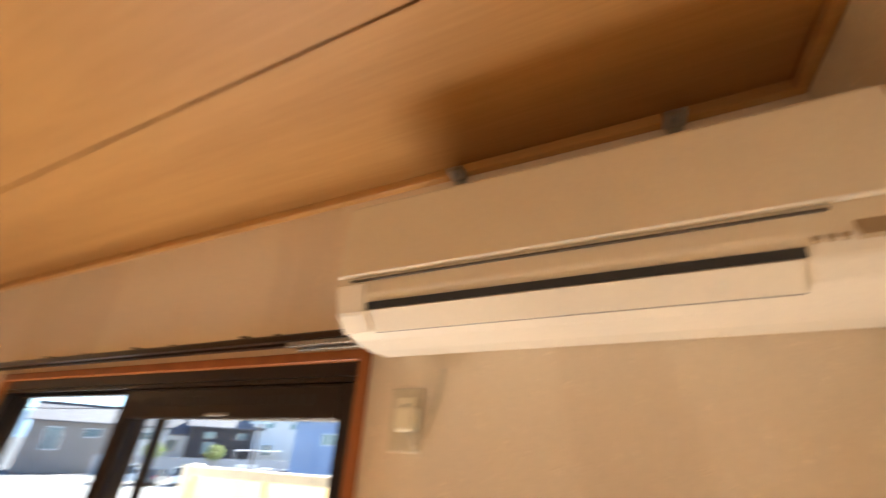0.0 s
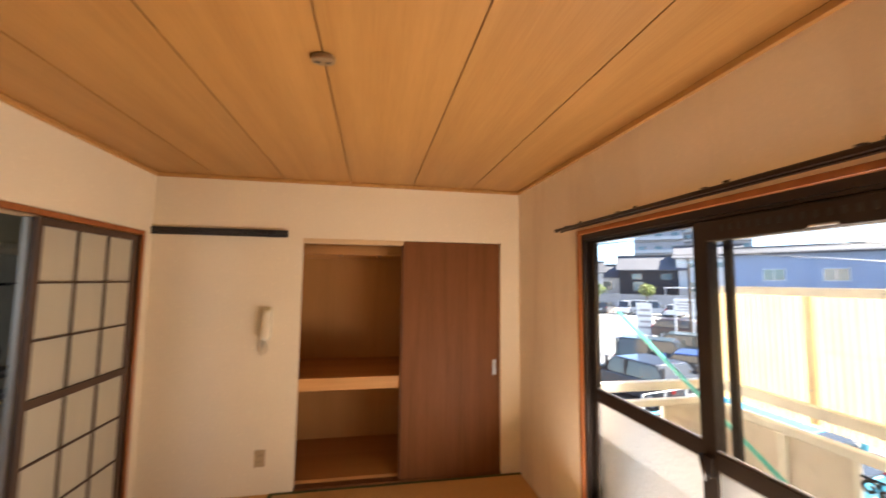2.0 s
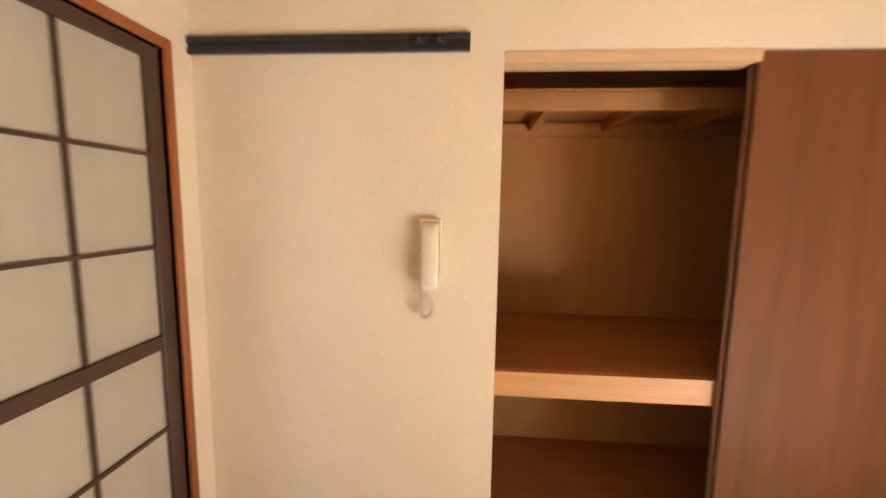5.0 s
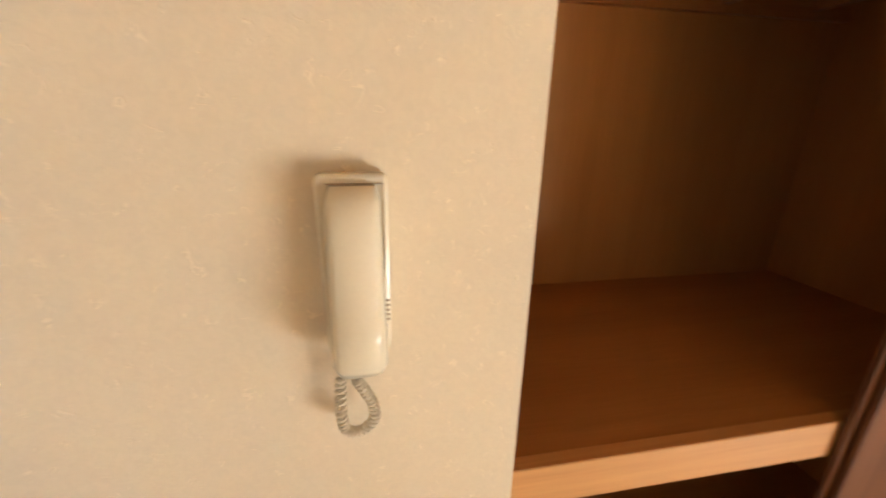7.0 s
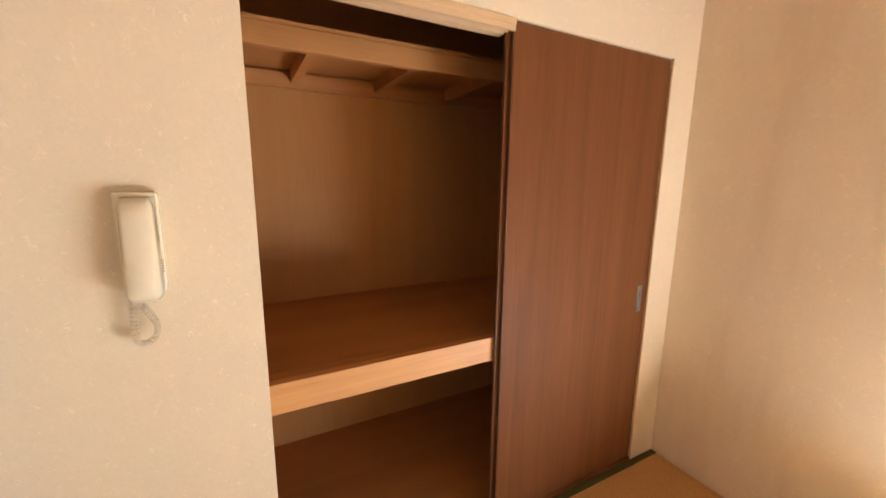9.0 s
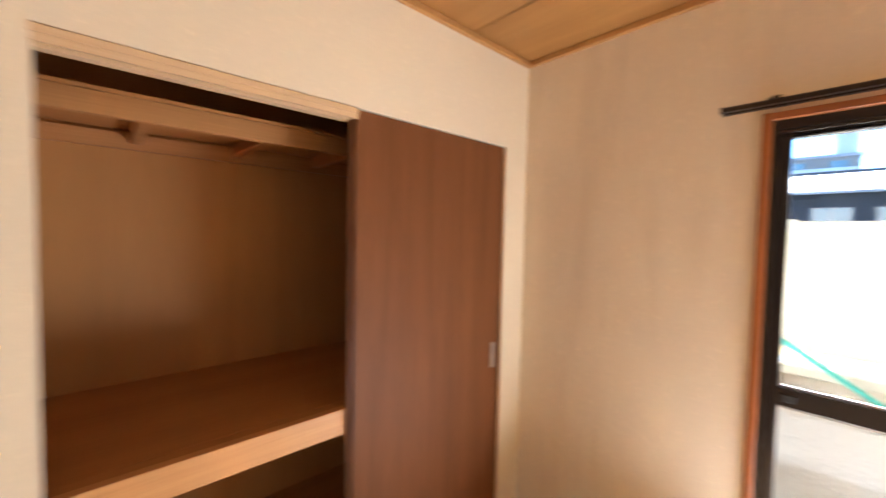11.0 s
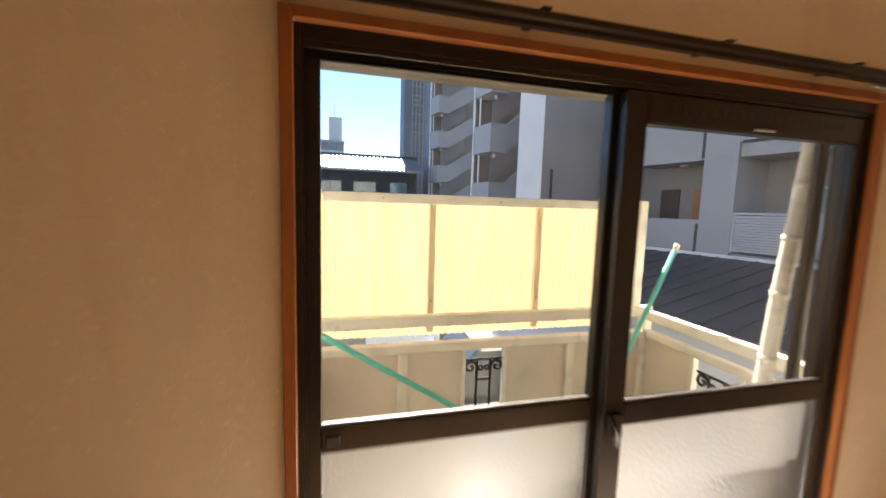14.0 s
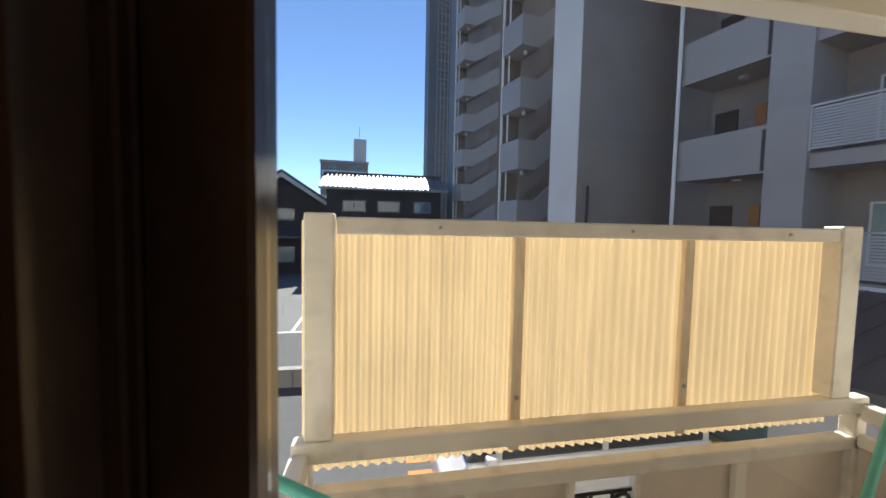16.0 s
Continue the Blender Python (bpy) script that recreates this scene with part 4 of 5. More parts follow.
for y in (BN - 0.020, BS + 0.020):
    part("corner_post", box(FX - 0.040, FX + 0.010, y - 0.025, y + 0.025, -0.0195, 0.867, 0.004, 1), M_PAINT, bal)
    part("bolt", tube([(FX - 0.045, y, 0.896), (FX - 0.053, y, 0.896)], 0.007, 6), M_STEEL, bal)
# sides
for y, sgn in ((BN, 1), (BS, -1)):
    yy = y - 0.02 * sgn
    part("hand_rail", box(BX0 + 0.005, FX - 0.046, yy - 0.022, yy + 0.022, 0.848, 0.903, 0.006, 2), M_PAINT, bal)
    part("lower_beam", box(BX0 + 0.005, FX - 0.041, yy - 0.020, yy + 0.020, 0.755, 0.795, 0.005, 1), M_PAINT, bal)
    part("foot_beam", box(BX0 + 0.005, FX - 0.041, yy - 0.015, yy + 0.015, -0.019, 0.04), M_PAINT, bal)
    for x0, x1 in ((BX0 + 0.006, 3.03), (3.28, FX - 0.041)):
        part("panel", box(x0, x1, yy - 0.004, yy + 0.004, 0.041, 0.754), M_PANEL, bal, "beige infill panel")
    for x in (3.035, 3.275):
        part("panel_frame", box(x - 0.010, x + 0.010, yy - 0.015, yy + 0.015, 0.041, 0.754), M_PAINT, bal)


def ornament(place):
    """Wrought iron grille: two bars that end in paired scrolls. place turns (along, z) into a point."""
    o = thing("iron_grille", "black wrought iron grille with scrolls in the railing gap", "grille", "iron grilles in the railing")
    for f in (-1, 1):
        part("bar", tube([place(f * 0.036, 0.041), place(f * 0.036, 0.40), place(f * 0.036, 0.70)], 0.0065, 6), M_IRON, o)
        for zc, up_side in ((0.668, 1), (0.205, -1)):
            outer = [place(f * 0.036, zc - up_side * 0.06)] + [place(f * (0.070 + 0.034 * (1 - k / 30) * math.cos(math.pi - k * 0.33)), zc + up_side * 0.034 * (1 - k / 30) * math.sin(math.pi - k * 0.33)) for k in range(24)]
            part("scroll", tube(outer, 0.0075, 6), M_IRON, o, smooth=True)
            inner_curl = [place(f * 0.036, zc - up_side * 0.045)] + [place(f * (0.018 + 0.017 * (1 - k / 30) * math.cos(k * 0.36)), zc - up_side * 0.008 + up_side * 0.017 * (1 - k / 30) * math.sin(k * 0.36)) for k in range(20)]
            part("scroll", tube(inner_curl, 0.006, 6), M_IRON, o, smooth=True)
    for z in (0.708, 0.16):
        part("cross_bar", tube([place(-0.098, z), place(0.098, z)], 0.0065, 6), M_IRON, o)
    for z in (0.60, 0.27):
        part("collar", tube([place(-0.042, z), place(0.042, z)], 0.007, 6), M_IRON, o)
    part("rosette", prism([(0.020 * math.cos(math.pi * k / 6) * (1.0 if k % 2 else 0.6), 0.020 * math.sin(math.pi * k / 6) * (1.0 if k % 2 else 0.6)) for k in range(12)], "y", -0.004, 0.004), M_IRON, o).matrix_basis = Matrix.Translation(place(0, 0.205)) @ Matrix.Rotation(math.atan2(place(1, 0)[1] - place(0, 0)[1], place(1, 0)[0] - place(0, 0)[0]), 4, "Z")


ornament(lambda u, z: (FX - 0.012, -1.7075 - u, 0.041 + (z - 0.041) * 0.963))
ornament(lambda u, z: (3.155 + u, BS + 0.02, 0.041 + (z - 0.041) * 0.98))
ornament(lambda u, z: (3.155 + u, BN - 0.02, 0.041 + (z - 0.041) * 0.98))

M_TAN = shade("stained_tan_paint", (0.86, 0.69, 0.47), 0.6, 0, 0.1, 6, 60, 0.08, 0.05, (1, 4, 0.6), dirt=0.25)
# corrugated privacy screen above the railing
scr = thing("privacy_screen", "yellowed corrugated plastic privacy screen in a cream frame", "privacy screen")
part("post", box(FX - 0.040, FX + 0.020, -0.940, -0.870, 0.925, 1.488, 0.004, 1), M_PAINT, scr)
part("post", box(FX - 0.040, FX + 0.020, -2.585, -2.505, 0.925, 1.488, 0.004, 1), M_PAINT, scr)
part("top_rail", box(FX - 0.034, FX + 0.020, -2.5045, -0.9455, 1.436, 1.479, 0.004, 1), M_PAINT, scr)
for y in (-1.432, -1.980):
    part("mid_post", box(FX + 0.0, FX + 0.022, y - 0.016, y + 0.016, 0.83, 1.4355, 0.003, 1), M_TAN, scr, "rust-stained tan middle post")
    part("screw", tube([(FX - 0.001, y, 0.985), (FX - 0.006, y, 0.985)], 0.006, 6), M_STEEL, scr)
for y in (-1.2, -1.75, -2.3):
    part("screw", tube([(FX - 0.035, y, 1.458), (FX - 0.040, y, 1.458)], 0.005, 6), M_STEEL, scr)


def corrugated(y0, y1, z0, z1):
    bm = bmesh.new()
    pitch, amp, k = 0.032, 0.0075, 8
    n = int((y1 - y0) / pitch * k)
    prev = None
    for i in range(n + 1):
        y = y0 + (y1 - y0) * i / n
        x = FX + 0.034 + amp * math.cos(2 * math.pi * (y - y0) / pitch)
        cur = (bm.verts.new((x, y, z0)), bm.verts.new((x, y, z1)))
        if prev:
            bm.faces.new((prev[0], cur[0], cur[1], prev[1]))
        prev = cur
    return bm


for y0, y1 in ((-1.452, -0.855), (-2.000, -1.4525), (-2.600, -2.0005)):
    part("corrugated_sheet", corrugated(y0, y1, 0.808, 1.470), M_CORR, scr, "yellowed corrugated sheet", smooth=True)


def rod(name, a, b, r, mat, label, category, tip=None):
    t = thing(name, label, category)
    part("pole", tube([a, Vector(a).lerp(Vector(b), 0.5), b], r, 12), mat, t, smooth=True)
    for e, o in ((a, b), (b, a)):
        d = (Vector(e) - Vector(o)).normalized()
        part("end_cap", tube([Vector(e) - d * 0.004, Vector(e) + d * 0.03], r * 1.12, 12), tip or M_ACW, t, "pale end cap", smooth=True)


rod("laundry_pole", (3.287, -0.43, 1.285), (3.480, -2.33, 0.002), 0.012, M_POLE, "turquoise laundry pole leaning over the railing", "laundry pole")
rod("laundry_pole", (3.461, -2.665, 1.245), (3.245, -1.87, -0.005), 0.012, M_POLE, "turquoise laundry pole leaning in the balcony corner", "laundry pole")

hose = thing("wrapped_pipe", "cream taped air conditioner pipe hanging outside", "pipe")
pts = [(2.885, -2.645, 1.90), (2.885, -2.615, 1.72), (2.882, -2.580, 1.45), (2.880, -2.540, 1.15), (2.882, -2.512, 0.80), (2.884, -2.505, 0.40), (2.886, -2.51, -0.018)]
part("wrap", tube(pts, 0.027, 10), M_CLOTH, hose, smooth=True)
for k in range(9):
    f = (k + 0.5) / 9 * (len(pts) - 1)
    i = int(f)
    c = Vector(pts[i]).lerp(Vector(pts[min(i + 1, len(pts) - 1)]), f - i)
    part("tape_ring", tube([c - Vector((0, 0, 0.012)), c + Vector((0, 0, 0.012))], 0.0285, 10), M_CLOTH, hose, smooth=True)

# ---- ground outside ----
G = -2.7
M_ASPH = shade("asphalt", (0.085, 0.086, 0.09), 0.9, 0, 0.18, 0.25, 18, 0.12, 0.2)
M_LOT = shade("pale_concrete_lot", (0.14, 0.141, 0.142), 0.9, 0, 0.12, 0.3, 14, 0.08, 0.2)
M_LOT2 = shade("bright_worn_concrete", (0.25, 0.25, 0.245), 0.9, 0, 0.15, 0.3, 14, 0.10, 0.2, dirt=0.15)
M_LINE = shade("white_road_paint", (0.75, 0.75, 0.73), 0.7, 0, 0.1, 3)
M_GREY = shade("grey_tiled_facade", (0.26, 0.245, 0.245), 0.75, 0, 0.08, 0.8, 9, 0.05, 0.1, dirt=0.05)
M_GREYL = shade("light_grey_render", (0.33, 0.325, 0.33), 0.75, 0, 0.06, 0.6, 12, 0.05, 0.1, dirt=0.06)
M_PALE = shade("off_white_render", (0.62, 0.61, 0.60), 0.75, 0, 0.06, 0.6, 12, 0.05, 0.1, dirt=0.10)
M_NET = shade("blue_grey_scaffold_net", (0.16, 0.19, 0.23), 0.7, 0, 0.15, 0.5, 8, 0.12, 0.1, (1, 1, 0.3))
M_ROOFG = shade("grey_slate_roof", (0.12, 0.12, 0.13), 0.75, 0, 0.12, 1.0, 20, 0.1, 0.1)
M_BEIGE = shade("warm_grey_wall", (0.24, 0.21, 0.18), 0.8, 0, 0.08, 0.8, 12, 0.05, 0.1)
M_DKDOOR = shade("dark_flat_door", (0.05, 0.04, 0.035), 0.5)
M_ORANGE = shade("orange_wood_door", (0.40, 0.17, 0.05), 0.5)
M_LOUV = shade("pale_louvre_rail", (0.44, 0.44, 0.44), 0.45, 0.2, 0.05)
M_WIN = shade("dim_window_glass", (0.10, 0.16, 0.17), 0.08, 0, 0.1, 2, 20, 0.03, 0.0, spec=0.8)
M_PIPE = shade("white_drain_pipe", (0.70, 0.70, 0.69), 0.5, 0, 0.05)
M_DARKWOOD = shade("dark_weatherboard", (0.035, 0.033, 0.035), 0.8, 0, 0.2, 1.5, 30, 0.15, 0.1)
M_ROOFT = shade("silver_grey_roof_tile", (0.26, 0.26, 0.27), 0.38, 0.1, 0.15, 2, 30, 0.1, 0.1)
M_ROOFD = shade("dark_metal_roof", (0.07, 0.072, 0.078), 0.6, 0.1, 0.15, 1.2, 20, 0.1, 0.05)
M_PLASTER = shade("white_plaster", (0.52, 0.52, 0.51), 0.8, 0, 0.06, 0.8, 14, 0.05, 0.1)
M_BLUEB = shade("blue_grey_cladding", (0.26, 0.33, 0.46), 0.7, 0, 0.06, 0.5, 10, 0.05, 0.05)
M_LEAF = shade("bright_leaves", (0.16, 0.20, 0.035), 0.6, 0, 0.4, 2, 15, 0.2, 0.1)
M_BARK = shade("tree_bark", (0.12, 0.08, 0.05), 0.9)
M_BLOCK = shade("concrete_block", (0.30, 0.29, 0.27), 0.9, 0, 0.15, 2, 20, 0.1, 0.2, dirt=0.2)

tagged(part("ground", boxes((2.86, 2500, -2500, 2500, G - 0.3, G), (-2500, 2.86, -2500, 2500, G - 0.32, G - 0.02)), M_ASPH), "grey asphalt ground", "ground", kind="structure")
structure("road", boxes((17.6, 36, -9, 12, G, G + 0.006)), M_LOT, "pale concrete car park across the street", "car park")
structure("car_park", boxes((13.0, 60, 12.05, 62, G, G + 0.005)), M_LOT2, "bright worn concrete car park", "car park")
lines = bmesh.new()
for k in range(6):
    box_into(lines, 17.9, 22.5, -6 + 2.6 * k, -5.88 + 2.6 * k, G + 0.006, G + 0.010)
box_into(lines, 17.75, 17.87, -9, 11.5, G + 0.006, G + 0.010)
structure("parking_lines", lines, M_LINE, "white painted parking lines", "road marking")
for k in range(8):
    a = 3.0 + 2.5 * k
    structure("parking_lines_%d" % (k + 1), boxes((8.0 + a * 0.9, 8.1 + a * 0.9, 8.0 + a * 0.8, 12.5 + a * 0.8, G, G + 0.004)), M_LINE, "white painted parking line", "road marking")
kb = thing("low_block_wall", "low concrete block wall beside the street", "wall")
for k in range(16):
    part("block", box(12.6, 12.8, -1.6 + 0.41 * k, -1.6 + 0.41 * k + 0.40, G, G + 0.42, 0.01, 1), M_BLOCK, kb)
part("cap", box(12.57, 12.83, -1.62, 4.96, G + 0.421, G + 0.48, 0.01, 1), M_BLOCK, kb)

# ---- grey apartment block across the yard, in its own heading ----
ap = thing("apartment_block", "tall grey tiled apartment block with open stairs", "apartment building")
ap.location, ap.rotation_euler = (2.577, -1.027, 0), (0, 0, radians(11.8))


def lb(s0, s1, r0, r1, z0, z1):
    return (s0, s1, -r0, -r1, z0, z1)


TOP = 23.2
part("body", boxes(lb(-9, 8.25, 12.75, 22, G, TOP)), M_GREY, ap)
part("end_wall", boxes(lb(8.25, 10, 13.6, 22, G, TOP)), M_GREY, ap)
part("shaft", boxes(lb(10, 11.4, 8.92, 20, G, TOP)), M_GREY, ap)
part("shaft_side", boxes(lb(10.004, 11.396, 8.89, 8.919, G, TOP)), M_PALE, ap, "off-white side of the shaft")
part("stair_core", boxes(lb(30.6, 34, 14.6, 26, G, 31)), M_NET, ap)
part("pillar", boxes(lb(5.05, 5.9, 11.22, 12.75, G, TOP)), M_GREYL, ap, "pale grey pillar")
part("drain_pipe", tube([(8.26, -11.15, G), (8.26, -11.15, 10), (8.26, -11.15, TOP)], 0.06, 8), M_PIPE, ap, "white drain pipe")
for k in range(9):
    z = 3.0 + 2.9 * (k - 1)
    if z > TOP - 2.5:
        break
    c = part("corridor", boxes(lb(5.9, 8.25, 11.30, 11.42, z, z + 1.22)), M_GREYL, ap, "pale grey corridor parapet")
    part("slab", boxes(lb(5.9, 8.25, 11.421, 12.749, z + 0.02, z + 0.2)), M_GREYL, c)
    part("slot", boxes(lb(5.93, 6.02, 11.28, 11.299, z + 0.05, z + 1.1)), M_DKDOOR, c)
    part("flat_door", boxes(lb(7.45, 8.1, 12.70, 12.748, z + 0.201, z + 2.2)), M_DKDOOR, c)
    part("flat_door", boxes(lb(6.7, 6.98, 12.70, 12.748, z + 0.201, z + 2.2)), M_ORANGE, c, "orange wooden board")
    part("corridor_window", boxes(lb(6.0, 6.55, 12.70, 12.748, z + 1.1, z + 2.2)), M_DKDOOR, c)
    part("corridor_lamp", tube([(7.0, -12.1, z + 2.84), (7.0, -12.1, z + 2.91)], 0.13, 10), M_PLASTER, c, "round white ceiling lamp, off")
    bl = part("balcony", boxes(lb(-8.9, 5.05, 11.35, 12.749, z, z + 0.34)), M_GREYL, ap, "pale grey balcony slab")
    for s0 in (3.55, 1.9, -0.6, -3.2):
        lv = part("louvre_rail", boxes(*[lb(s0 + 0.06, s0 + 1.44, 11.25, 11.28, z + 0.42 + 0.068 * i, z + 0.42 + 0.068 * i + 0.052) for i in range(14)]), M_LOUV, bl, "pale slatted balcony rail")
        part("rail_frame", boxes(lb(s0, s0 + 1.5, 11.235, 11.30, z + 1.39, z + 1.44), lb(s0, s0 + 0.05, 11.24, 11.30, z + 0.38, z + 1.389), lb(s0 + 1.45, s0 + 1.5, 11.24, 11.30, z + 0.38, z + 1.389)), M_LOUV, bl)
    for s0 in (2.9, 0.2, -4):
        part("window", boxes(lb(s0, s0 + 1.5, 12.70, 12.748, z + 0.7, z + 2.1)), M_WIN, bl, "dim greenish window")
        part("window_frame", boxes(lb(s0 - 0.05, s0, 12.69, 12.748, z + 0.65, z + 2.15), lb(s0 + 1.5, s0 + 1.55, 12.69, 12.748, z + 0.65, z + 2.15), lb(s0 + 0.72, s0 + 0.78, 12.685, 12.699, z + 0.7, z + 2.1), lb(s0, s0 + 1.5, 12.69, 12.748, z + 2.1, z + 2.15), lb(s0, s0 + 1.5, 12.69, 12.748, z + 0.65, z + 0.7)), M_PIPE, bl)


def stairs(s, r, ztop, n, wide, mat):
    """Open stair tower: a landing box and a slanting flight for every storey."""
    for k in range(n):
        z = ztop + 2.78 * (k - 2)
        ld = part("landing", boxes(lb(s, s + 1.6, r, r + 0.95, z - 1.35, z - 1.15), lb(s, s + 1.6, r, r + 0.1, z - 1.149, z), lb(s, s + 0.1, r + 0.101, r + 0.95, z - 1.149, z)), M_GREYL, ap, "pale grey stair landing")
        prof = [(-(r + 0.951), z - 1.35), (-(r + 0.951), z), (-(r + wide), z + 1.4), (-(r + wide), z + 0.05)]
        part("flight", prism(prof, "x", s, s + 0.12), M_GREYL, ld)
        part("flight_back", prism([(-(r + 0.951), z - 2.75), (-(r + 0.951), z - 1.4), (-(r + wide), z - 0.1), (-(r + wide), z - 1.3)], "x", s + 1.4, s + 1.5), M_GREY, ld)
        part("stair_lamp", tube([(s + 0.5, -(r + 0.55), z - 1.55), (s + 0.5, -(r + 0.55), z - 1.36)], 0.09, 8), M_PLASTER, ld)
        part("hand_pipe", tube([(s + 1.2, -(r + 0.12), z - 0.1), (s + 1.2, -(r + 0.12), z + 1.4)], 0.045, 6), M_PIPE, ld, "white stair pipe")
    part("stair_wall", boxes(lb(s + 1.75, s + 1.95, r + 0.2, r + wide + 1.5, G, ztop + 2.78 * (n - 2) + 1)), M_BEIGE, ap)
    part("stair_pipe", tube([(s + 1.65, -(r + 0.05), G), (s + 1.65, -(r + 0.05), ztop + 2.78 * (n - 2))], 0.07, 6), M_PIPE, ap, "white drain pipe")


stairs(15.0, 9.93, 5.55, 8, 2.6, M_GREYL)
stairs(28.0, 13.25, 4.95, 11, 3.2, M_GREYL)
# service shaft with lattice at the far end
lat = part("lattice_shaft", boxes(lb(36.5, 37.6, 13.4, 16.8, G, 34)), M_NET, ap, "building wrapped in blue-grey scaffold netting")
bars = bmesh.new()
for k in range(42):
    z = G + 0.9 * k
    box_into(bars, 36.2, 36.28, -17.0, -14.2, z, z + 0.07)
    if z + 0.9 < 33:
        box_into(bars, 36.1, 36.16, -14.9 - 0.55 * (k % 4), -14.3 - 0.55 * (k % 4), z + 0.4, z + 0.46)
for i in range(8):
    r = 14.2 + 0.4 * i
    box_into(bars, 36.19, 36.26, -r - 0.035, -r + 0.035, G, 34.5)
part("lattice", bars, M_GREYL, lat, "pale lattice of scaffold pipes")
dp = part("drain_riser", tube([(2.8, -11.0, 0.5), (2.8, -11.0, 1.6), (2.8, -11.0, 3.2)], 0.07, 8), M_PIPE, ap, "white bent drain pipe")
part("elbow", tube([(3.15, -11.0, 3.3), (2.9, -11.0, 3.3), (2.8, -11.0, 3.2)], 0.07, 8), M_PIPE, dp)
part("foot", tube([(2.8, -11.0, 0.5), (2.6, -10.95, 0.2), (2.3, -10.9, -0.1)], 0.07, 8), M_PIPE, dp)
ldr = part("wall_ladder", tube([(2.35, -11.0, 0.6), (2.35, -11.0, 3), (2.35, -11.0, 5.2)], 0.035, 6), M_PIPE, ap, "white wall ladder")
part("stringer", tube([(1.95, -11.0, 0.6), (1.95, -11.0, 3), (1.95, -11.0, 5.2)], 0.035, 6), M_PIPE, ldr)
for k in range(12):
    part("rung", tube([(1.95, -11.0, 0.8 + 0.36 * k), (2.35, -11.0, 0.8 + 0.36 * k)], 0.02, 6), M_PIPE, ldr)
part("stub_pole", tube([(9.6, -9.0, -1), (9.6, -9.0, 2.87)], 0.05, 6), M_BLACK, ap, "black pole")

# ---- low annexe with a dark metal roof beside the block ----
an = thing("annexe", "low white annexe with a dark ribbed metal roof", "outbuilding")
an.location, an.rotation_euler = ap.location, ap.rotation_euler
part("wall", boxes(lb(-2, 9.2, 6.6, 10.7, G, -0.50)), M_PLASTER, an)
part("roof", prism([(-6.2, -0.46), (-6.2, -0.34), (-10.9, 0.34), (-10.9, 0.22)], "x", -2.2, 9.5), M_ROOFD, an)
for k in range(26):
    s = -2.1 + 0.45 * k
    part("rib", prism([(-6.19, -0.338), (-6.19, -0.31), (-10.9, 0.37), (-10.9, 0.343)], "x", s, s + 0.018), M_ROOFD, an)
part("flashing", boxes(lb(-2.2, 9.5, 10.901, 11.0, 0.2, 0.42)), M_PIPE, an, "pale roof flashing")
for s in (1.0, 3.2, 5.4):
    part("window", boxes(lb(s, s + 1.0, 6.55, 6.599, -1.9, -1.0)), M_WIN, an)

# ---- houses beyond the car park ----


